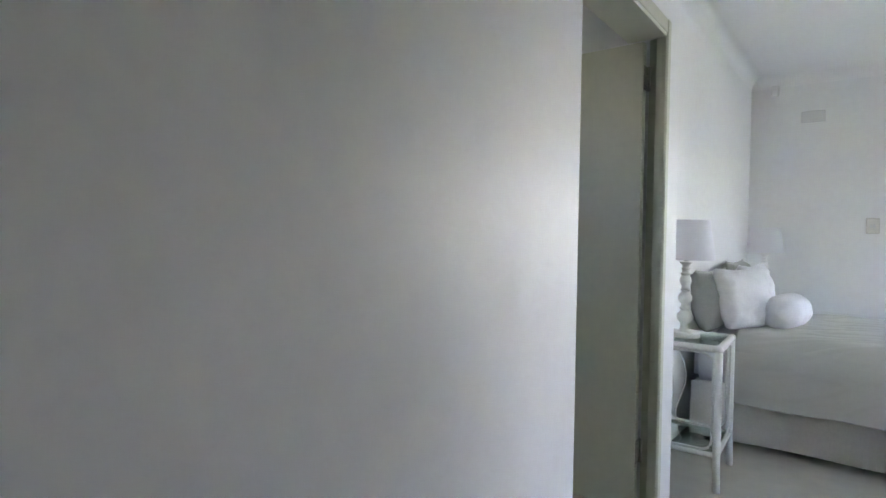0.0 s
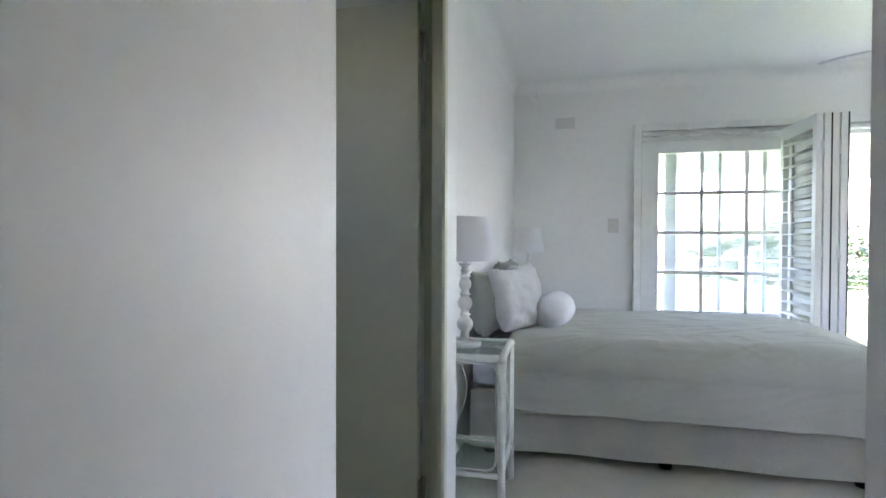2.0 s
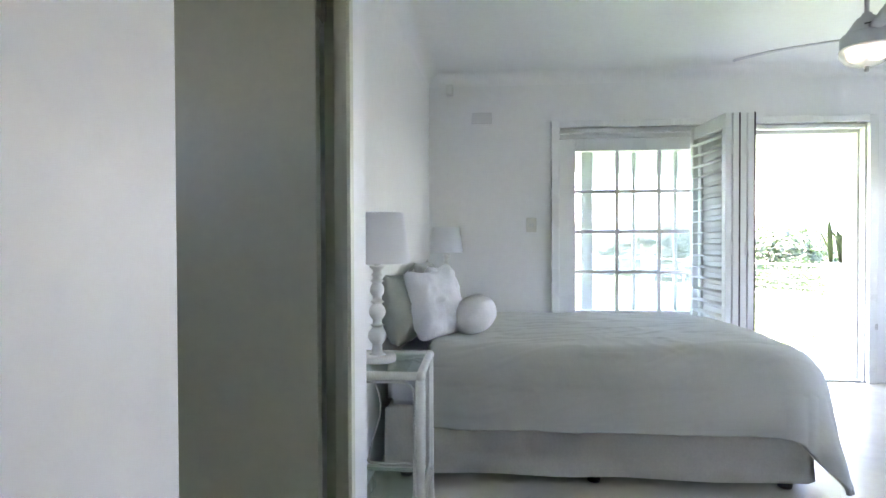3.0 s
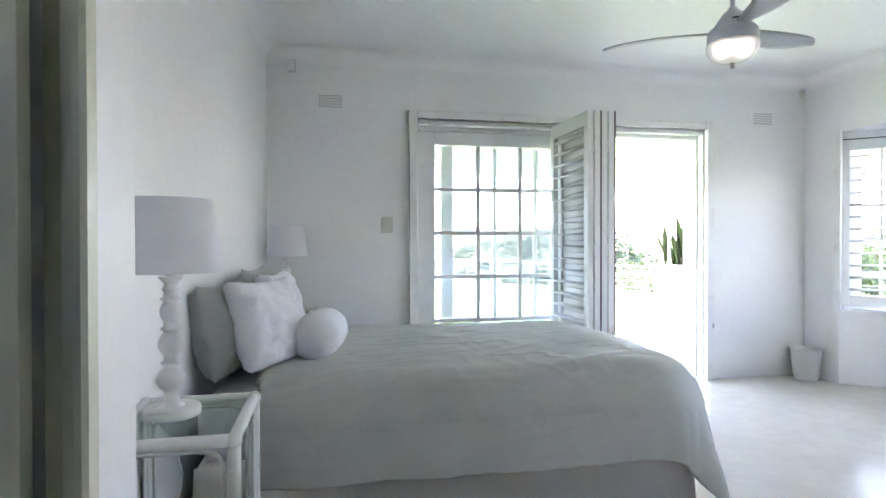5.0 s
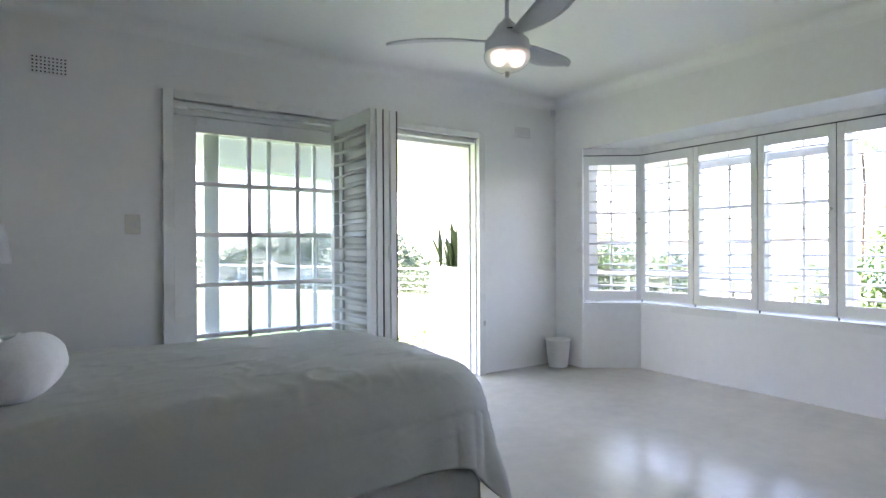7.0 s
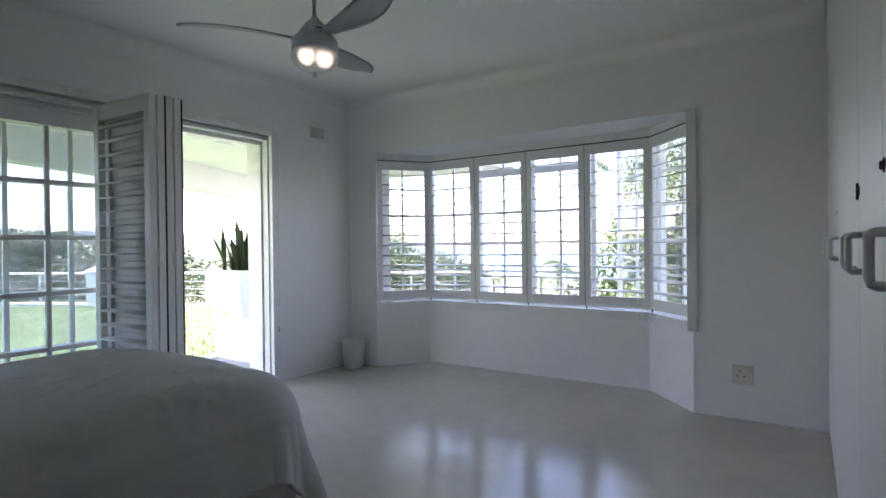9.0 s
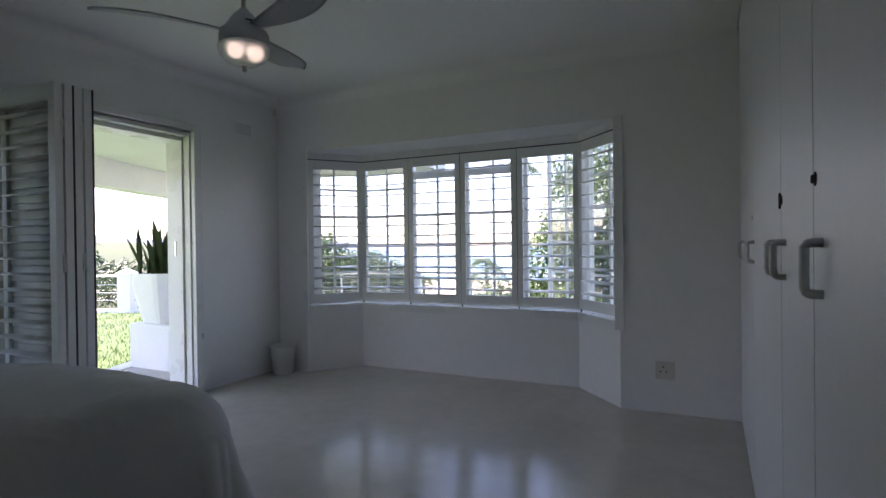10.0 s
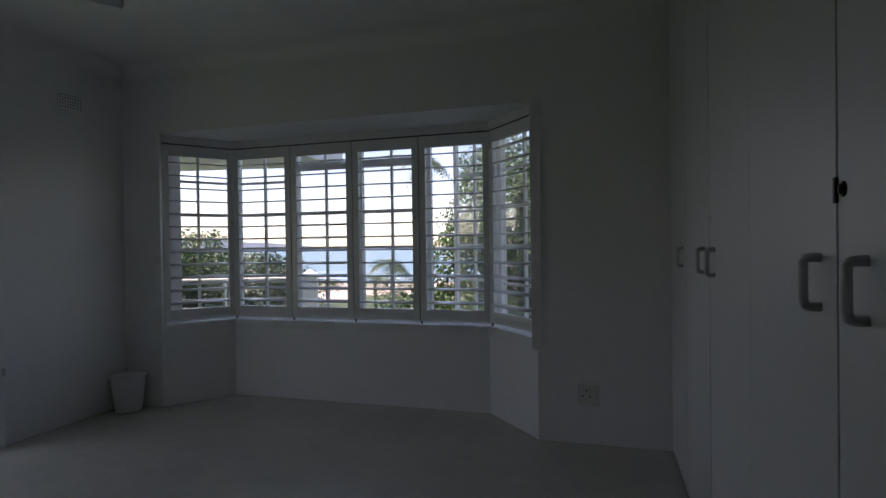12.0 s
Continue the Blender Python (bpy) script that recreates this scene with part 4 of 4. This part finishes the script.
bm = bmesh.new()
prof = [(0.165, 0.0), (0.170, 0.01), (0.195, 0.10), (0.225, 0.25), (0.245, 0.36), (0.258, 0.46), (0.262, 0.51), (0.262, 0.525), (0.236, 0.525), (0.222, 0.49), (0.10, 0.48)]
rings = [square_ring(bm, r, z) for r, z in prof]
for a, b in zip(rings, rings[1:]):
    for k_ in range(len(a)):
        bm.faces.new((a[k_], a[(k_ + 1) % len(a)], b[(k_ + 1) % len(a)], b[k_]))
bm.faces.new(rings[0][::-1])
bm.faces.new(rings[-1])
part("pot", bm, POT, pt)
part("soil", lathe([(0.205, 0.475), (0.208, 0.503), (0.12, 0.512)], 20), SOIL, pt)
sp = thing("snake_plant", pose(3.62, 7.30, 0.905), "upright dark green snake plant with stiff pointed leaves", "plant")
rnd = random.Random(11)
for i in range(28):
    bm = bmesh.new()
    hgt = rnd.uniform(0.32, 0.60)
    a = rnd.uniform(0, 6.28)
    lean = rnd.uniform(0.02, 0.14)
    w = rnd.uniform(0.032, 0.046)
    prev = None
    for s_ in range(9):
        s = s_ / 8
        ww = w * (0.55 + 0.9 * s - 1.45 * s ** 3.2) if s < 1 else 0.002
        cup = 0.010
        tw = 0.9 * s
        off = lean * s ** 1.5
        cx, cy = off * math.cos(a), off * math.sin(a)
        row = [bm.verts.new((cx + u * ww * math.cos(a + 1.57 + tw) + (1 - abs(u)) * cup * math.cos(a + tw), cy + u * ww * math.sin(a + 1.57 + tw) + (1 - abs(u)) * cup * math.sin(a + tw), hgt * s)) for u in (-1, 0, 1)]
        if prev:
            for k_ in (0, 1):
                bm.faces.new((prev[k_], prev[k_ + 1], row[k_ + 1], row[k_]))
        prev = row
    bmesh.ops.solidify(bm, geom=bm.faces[:], thickness=0.004)
    part("leaf", bm, SNAKE, sp, "", True, pose(rnd.uniform(-0.19, 0.17), rnd.uniform(-0.17, 0.17), 0.0))

# ground sheet: level lawn, falling away to the sea in the east and rising to far hills in the north
LAWN_Z = -0.10


def ground_z(x, y):
    a = (x - 3.0) * C24 + (y - 7.5) * S24
    r = math.hypot(x, y)
    over = max(0.0, a - 9.2)
    z = LAWN_Z
    if over > 0:
        z -= 19.2 * (1 - math.exp(-over / 30)) + 0.25 * min(over, 2.0)
    az = math.atan2(x, y)
    if r > 60:
        northness = max(0.0, min(1.0, (1.05 - abs(az)) / 0.5))
        f = min(1.0, (r - 60) / 700)
        hill = 38 * northness * f * f * (3 - 2 * f) * (0.65 + 0.5 * noise.noise(Vector((x / 420, y / 420, 0.2)))) + 5 * noise.noise(Vector((x / 60, y / 60, 1))) * min(1, (r - 60) / 200)
        z += hill
        z += -6 * (1 - northness) * f
    return z


gm = bmesh.new()
radii = [0.0] + [1.02 ** 0 * 2.5 * 1.115 ** k_ for k_ in range(62)]
na = 120
prev = None
for r in radii:
    ring = [gm.verts.new((2 + r * math.sin(2 * math.pi * k_ / na), 6 + r * math.cos(2 * math.pi * k_ / na), 0)) for k_ in range(na)] if r else [gm.verts.new((2, 6, 0))]
    for v in ring:
        v.co.z = ground_z(v.co.x, v.co.y) - 0.0
        if math.hypot(v.co.x - 2, v.co.y - 6) < 7 and v.co.y < 8.0:
            v.co.z -= 0.35 if v.co.y < 6.3 else 0.0
    if prev:
        if len(prev) == 1:
            for k_ in range(na):
                gm.faces.new((prev[0], ring[k_], ring[(k_ + 1) % na]))
        else:
            for k_ in range(na):
                gm.faces.new((prev[k_], ring[k_], ring[(k_ + 1) % na], prev[(k_ + 1) % na]))
    prev = ring
GROUND = material("grassy_ground", (0.055, 0.08, 0.035), 0.95, vary=0.3, scale=0.02, fine=3, bump=0.2, dirt=(0.035, 0.055, 0.025))
structure("ground", gm, GROUND, "lawn and hillside running down to the shore", True)
SEA = material("sea_water", (0.05, 0.16, 0.25), 0.25, vary=0.15, scale=0.01, fine=0.2, bump=0.3)
wt = bmesh.new()
add_box(wt, 40, 4200, -3200, 4200, -21, -20.5)
structure("water", wt, SEA, "blue sea reaching to the horizon")
SAND = material("beach_sand", (0.55, 0.46, 0.40), 0.95, vary=0.1, scale=0.1, fine=2, bump=0.1)
st = bmesh.new()
add_prism(st, [(120, -500), (292, -500), (292, 700), (120, 700)], -20.8, -19.6)
structure("beach", st, SAND, "pale pinkish sand along the shore")
FOAM = material("surf_foam", (0.75, 0.78, 0.80), 0.9, vary=0.1, scale=0.2, fine=2, bump=0.1)
sf = bmesh.new()
for x0, w_ in ((292, 14), (322, 7), (352, 9), (395, 5)):
    pts_a, pts_b = [], []
    for k_ in range(41):
        y = -500 + 30 * k_
        o = 6 * noise.noise(Vector((x0, y / 90, 0)))
        pts_a.append((x0 + o, y))
        pts_b.append((x0 + o + w_ * (0.6 + 0.7 * abs(noise.noise(Vector((x0, y / 50, 3))))), y))
    add_prism(sf, pts_a + pts_b[::-1], -20.55, -20.3)
structure("surf", sf, FOAM, "white lines of breaking surf")

# far ridge in the north; its blue-grey colour has the distance haze painted in
HAZE = material("far_ridge_painted_haze", (0.14, 0.18, 0.24), 1.0, vary=0.12, scale=0.004, fine=0.02, bump=0.0)
rg = bmesh.new()
prev = None
for k_ in range(121):
    az = radians(-50 + k_)
    r = 2600
    top = 55 + 42 * noise.noise(Vector((k_ * 0.09, 0.5, 0))) + 14 * noise.noise(Vector((k_ * 0.4, 1.5, 0)))
    taper = max(0.0, min(1.0, (64 - (-50 + k_)) / 14))
    col = [rg.verts.new((r * math.sin(az), r * math.cos(az), -30)), rg.verts.new(((r + 150) * math.sin(az), (r + 150) * math.cos(az), -20 + (20 + top) * taper)), rg.verts.new(((r + 900) * math.sin(az), (r + 900) * math.cos(az), -30))]
    if prev:
        for q in (0, 1):
            rg.faces.new((prev[q], prev[q + 1], col[q + 1], col[q]))
    prev = col
structure("backdrop", rg, HAZE, "distant ridge under the sky, painted blue-grey for haze")

LAWN = material("mown_lawn", (0.075, 0.135, 0.045), 0.95, vary=0.22, scale=1.5, fine=60, bump=0.6)
lw = bmesh.new()
add_prism(lw, [garden(-7, 0.16), garden(5.8, 0.16), garden(5.8, 4.0), garden(6.2, 18), garden(-12, 18), garden(-12, 4)], LAWN_Z - 0.05, LAWN_Z + 0.004)
structure("lawn", lw, LAWN, "bright green mown lawn")

# lawn blades near the terrace
rnd = random.Random(5)
verts, faces = [], []
for i in range(42000):
    q = rnd.random() ** 1.8
    a = -9 + 18.0 * rnd.random()
    b = 0.17 + 9.5 * q
    x, y = garden(a, b)
    if (x - 3.0) * C24 + (y - 7.5) * S24 > 5.5 or y < 6.2 or (3.38 < x < 3.98 and y < 7.6):
        continue
    hgt = rnd.uniform(0.025, 0.055)
    an = rnd.uniform(0, 6.28)
    w = rnd.uniform(0.004, 0.008)
    lx, ly = rnd.uniform(-0.02, 0.02), rnd.uniform(-0.02, 0.02)
    n0 = len(verts)
    verts += [(x - w * math.cos(an), y - w * math.sin(an), LAWN_Z), (x + w * math.cos(an), y + w * math.sin(an), LAWN_Z), (x + lx, y + ly, LAWN_Z + hgt)]
    faces.append((n0, n0 + 1, n0 + 2))
me = bpy.data.meshes.new("grass")
me.from_pydata(verts, [], faces)
me.materials.append(GRASSLEAF)
tagged(new("grass", me), "short bright green lawn grass", "grass", kind="stuff")

# fence on the lawn's edge
F0 = Vector((6.75, 12.62))
FD = Vector((-S24 * 1.0, C24 * 1.0))
fence = thing("garden_fence", None, "low garden fence of white posts and thin steel rails", "fence")
post_me = None
for k_ in range(-2, 7):
    p = F0 + FD * (k_ * 2.9)
    pb = box(-0.13, 0.13, -0.13, 0.13, LAWN_Z - 0.15, 0.66, 0.006)
    top = [pb.verts.new(c) for c in ((-0.16, -0.16, 0.66), (0.16, -0.16, 0.66), (0.16, 0.16, 0.66), (-0.16, 0.16, 0.66), (-0.16, -0.16, 0.69), (0.16, -0.16, 0.69), (0.16, 0.16, 0.69), (-0.16, 0.16, 0.69), (0, 0, 0.80))]
    for f in ((0, 1, 2, 3), (0, 1, 5, 4), (1, 2, 6, 5), (2, 3, 7, 6), (3, 0, 4, 7), (4, 5, 8), (5, 6, 8), (6, 7, 8), (7, 4, 8)):
        pb.faces.new([top[i] for i in f])
    part("post", pb, RENDER, fence, "white rendered post with a pointed cap", False, pose(p.x, p.y, 0, 0, 0, 24))
a, b = F0 + FD * (-2 * 2.9), F0 + FD * (6 * 2.9)
for z in (0.64, 0.46, 0.30, 0.15):
    part("rail", tube([(a.x, a.y, z), (b.x, b.y, z)], 0.022 if z > 0.6 else 0.008, 8), STEEL if z < 0.6 else PAINT, fence)
for k_ in range(-2, 6):
    p = F0 + FD * (k_ * 2.9 + 1.45)
    part("baluster", tube([(p.x, p.y, LAWN_Z), (p.x, p.y, 0.64)], 0.02, 8), PAINT, fence)
kb = bmesh.new()
n2 = Vector((C24, S24))
add_prism(kb, [tuple(a - n2 * 0.12), tuple(b - n2 * 0.12), tuple(b + n2 * 0.12), tuple(a + n2 * 0.12)], LAWN_Z - 0.4, LAWN_Z + 0.06)
structure("fence_kerb", kb, RENDER, "white low kerb under the garden fence")


def leaf_cloud(rnd, blobs, count, size, up=0.35):
    """Many small leaves over lumpy masses; each leaf is a folded quad."""
    verts, faces = [], []
    vol = [rx * ry + ry * rz + rx * rz for _, _, _, rx, ry, rz in blobs]
    tot = sum(vol)
    for (cx, cy, cz, rx, ry, rz), vv in zip(blobs, vol):
        for _ in range(int(count * vv / tot)):
            d = Vector((rnd.gauss(0, 1), rnd.gauss(0, 1), rnd.gauss(0, 1))).normalized()
            rr = (0.55 + 0.5 * rnd.random() ** 0.6) * (1 + 0.3 * noise.noise(d * 2.3 + Vector((cx, cy, cz))))
            p = Vector((cx + d.x * rx * rr, cy + d.y * ry * rr, cz + d.z * rz * rr))
            n = (d + Vector((rnd.uniform(-0.8, 0.8), rnd.uniform(-0.8, 0.8), up + rnd.uniform(-0.5, 0.5)))).normalized()
            t = n.orthogonal().normalized()
            t.rotate(Matrix.Rotation(rnd.uniform(0, 6.28), 3, n))
            b = n.cross(t)
            l, w = size * rnd.uniform(0.7, 1.4), size * rnd.uniform(0.28, 0.45)
            i0 = len(verts)
            verts += [p - t * l * 0.5, p + b * w - n * 0.1 * l, p + t * l * 0.5, p - b * w - n * 0.1 * l]
            faces.append((i0, i0 + 1, i0 + 2, i0 + 3))
    return verts, faces


def plant(name, x, y, blobs, count, size, mat, label, category, group="", trunk=None, seed=0):
    rnd = random.Random(seed)
    gz = ground_z(x, y)
    ob = thing(name, pose(x, y, gz), label, category, group)
    v, f = leaf_cloud(rnd, blobs, count, size)
    me = bpy.data.meshes.new("crown")
    me.from_pydata(v, [], f)
    me.materials.append(mat)
    part("crown", me, mat, ob)
    bm = bmesh.new()
    top = max(b[2] for b in blobs)
    r0 = trunk or 0.05
    add_tube(bm, [(0, 0, -0.3), (0.03, 0.02, top * 0.35), (0.0, 0.05, top * 0.7), (0.02, 0.0, top)], r0, 10, r0 * 0.4)
    for cx, cy, cz, rx, ry, rz in blobs:
        add_tube(bm, [(0.02, 0.02, max(0.1, cz - rz * 0.9) * 0.6), (cx * 0.5, cy * 0.5, cz - rz * 0.4), (cx, cy, cz + rz * 0.3)], r0 * 0.5, 6, r0 * 0.12)
    part("trunk", bm, BARK, ob)
    return ob


rnd = random.Random(21)
for k_ in range(14):
    p = F0 + FD * (-4.5 + k_ * 1.9) + n2 * rnd.uniform(1.4, 2.6)
    hh = rnd.uniform(0.9, 1.4)
    gz = ground_z(p.x, p.y)
    top = 0.75 + rnd.uniform(-0.25, 0.35) - gz
    blobs = [(rnd.uniform(-0.7, 0.7), rnd.uniform(-0.7, 0.7), top - hh * rnd.uniform(0.45, 0.8), rnd.uniform(0.7, 1.1), rnd.uniform(0.7, 1.1), hh * rnd.uniform(0.4, 0.6)) for _ in range(5)]
    plant("hedge_bush", p.x, p.y, blobs, 9000, 0.065, HEDGE, "dense dark green garden bush behind the fence", "bush", "hedge bushes", 0.05, 40 + k_)
for k_, (d, off, top) in enumerate(((3.5, 9, 1.3), (9, 10, 1.6), (15, 12, 2.0), (22, 14, 2.2), (28, 20, 2.6))):
    p = F0 + FD * d + n2 * off
    gz = ground_z(p.x, p.y)
    zz = top - gz
    blobs = [(rnd.uniform(-2, 2), rnd.uniform(-2, 2), zz - rnd.uniform(0.8, 2.4), rnd.uniform(1.4, 2.2), rnd.uniform(1.4, 2.2), rnd.uniform(0.9, 1.4)) for _ in range(7)]
    plant("tree", p.x, p.y, blobs, 7000, 0.2, HEDGE, "rounded dark green tree beyond the garden fence", "tree", "trees below the garden", 0.14, 70 + k_)


for k_ in range(12):
    az = radians(10 + k_ * 3.4 + rnd.uniform(-1, 1))
    r = rnd.uniform(26, 62)
    x, y = r * math.sin(az), 2 + r * math.cos(az)
    zz = rnd.uniform(0.3, 0.95) - ground_z(x, y)
    blobs = [(rnd.uniform(-2.5, 2.5), rnd.uniform(-2.5, 2.5), zz - rnd.uniform(1.0, 2.2), rnd.uniform(1.6, 2.6), rnd.uniform(1.6, 2.6), rnd.uniform(0.9, 1.5)) for _ in range(7)]
    plant("tree", x, y, blobs, 6500, 0.24, HEDGE, "rounded dark green tree beyond the garden fence", "tree", "trees below the garden", 0.16, 110 + k_)

# trees and palms seen from the bay
plant("tree", 7.4, 3.25, [(0, 0.0, 1.6, 0.95, 1.0, 0.8), (0.1, 0.6, 1.0, 0.7, 0.7, 0.7), (-0.2, -0.7, 1.1, 0.8, 0.8, 0.8), (0.3, 0.2, 2.3, 0.6, 0.7, 0.45), (0, 0.5, 0.35, 0.8, 0.9, 0.5), (0.2, -0.4, 0.4, 0.8, 0.9, 0.5)], 36000, 0.055, TREELEAF, "airy green garden tree close outside the bay", "tree", "", 0.07, 91)
plant("garden_bush", 6.4, 4.45, [(0, 0, 0.45, 0.42, 0.4, 0.4), (0.3, 0.25, 0.3, 0.4, 0.35, 0.3)], 2400, 0.055, TREELEAF, "bright green shrub below the bay window", "bush", "", 0.03, 92)
plant("tree", 9.2, 9.9, [(0, 0, 1.1, 0.8, 0.8, 0.55), (0.3, -0.5, 0.6, 0.8, 0.7, 0.5), (-0.4, 0.4, 0.55, 0.8, 0.8, 0.55), (0.5, -1.1, 0.25, 0.6, 0.6, 0.4)], 7000, 0.075, TREELEAF, "round leafy green tree at the lawn's edge", "tree", "", 0.07, 93)
plant("tree", 24.0, 18.6, [(0, 0, 8.2, 1.1, 1.1, 0.7), (0.7, -0.9, 7.4, 1.3, 1.2, 0.8), (-0.7, 0.9, 7.2, 1.3, 1.2, 0.8), (0.2, 0.2, 6.2, 1.8, 1.8, 1.0)], 2600, 0.24, HEDGE, "dark leafy tree down the slope", "tree", "trees below the garden", 0.12, 94)


def palm_tree(x, y, top, spread, seed, r0=0.16):
    rnd = random.Random(seed)
    gz = ground_z(x, y)
    ob = thing("palm_tree", pose(x, y, gz), "coconut palm with drooping fronds down the slope", "palm tree", "palms")
    h = top - gz
    part("trunk", tube([(0.0, 0.0, -0.4), (0.15, 0.05, h * 0.4), (0.1, 0.0, h * 0.8), (0.0, 0.0, h)], r0, 10, r0 * 0.6), BARK, ob)
    for k_ in range(15):
        a = k_ * 2.4 + rnd.uniform(-0.2, 0.2)
        up = rnd.uniform(-0.1, 0.9)
        verts, faces = [], []
        pts_ = []
        for q in range(12):
            s = q / 11
            r = spread * s * math.cos(up * 0.6)
            pts_.append(Vector((r * math.cos(a), r * math.sin(a), h + spread * (up * s - 0.9 * s * s))))
        for q in range(1, 12):
            p, d = pts_[q], (pts_[q] - pts_[q - 1]).normalized()
            side = d.cross(Vector((0, 0, 1))).normalized()
            ln = spread * 0.38 * math.sin(math.pi * (0.15 + 0.8 * q / 11))
            for sg in (-1, 1):
                i0 = len(verts)
                tip = p + side * sg * ln + d * ln * 0.5 - Vector((0, 0, ln * 0.35))
                verts += [p - d * 0.035 * spread, p + d * 0.035 * spread, tip]
                faces.append((i0, i0 + 1, i0 + 2))
        me = bpy.data.meshes.new("frond")
        me.from_pydata(verts, [], faces)
        me.materials.append(PALM)
        part("frond", me, PALM, ob)
    return ob


palm_tree(27.0, 12.9, 0.2, 1.5, 3)
palm_tree(31.0, 15.6, -0.9, 1.4, 4)
palm_tree(34.0, 20.5, -1.3, 1.5, 6)
palm_tree(8.0, 4.72, 2.42, 0.42, 8, 0.025)

# grey terrace tiles
tw = 0.42
tile_me = mesh_from("tile", box(0.003, tw - 0.003, 0.003, tw - 0.003, -0.012, 0.0, 0.002, 1), TILE)
k_ = 0
for i in range(16):
    for j in range(6):
        x, y = 0.2 + i * tw, N + 0.255 + j * tw
        ok = all((cx - 3.0) * -S24 + (cy - 7.38) * C24 < -0.005 for cx, cy in ((x, y), (x + tw, y), (x, y + tw), (x + tw, y + tw)))
        if ok and not (x + tw > 3.40 and x < 3.96 and y + tw > 6.55):
            part("tile", tile_me, TILE, terrace, m=pose(x, y, -0.05))
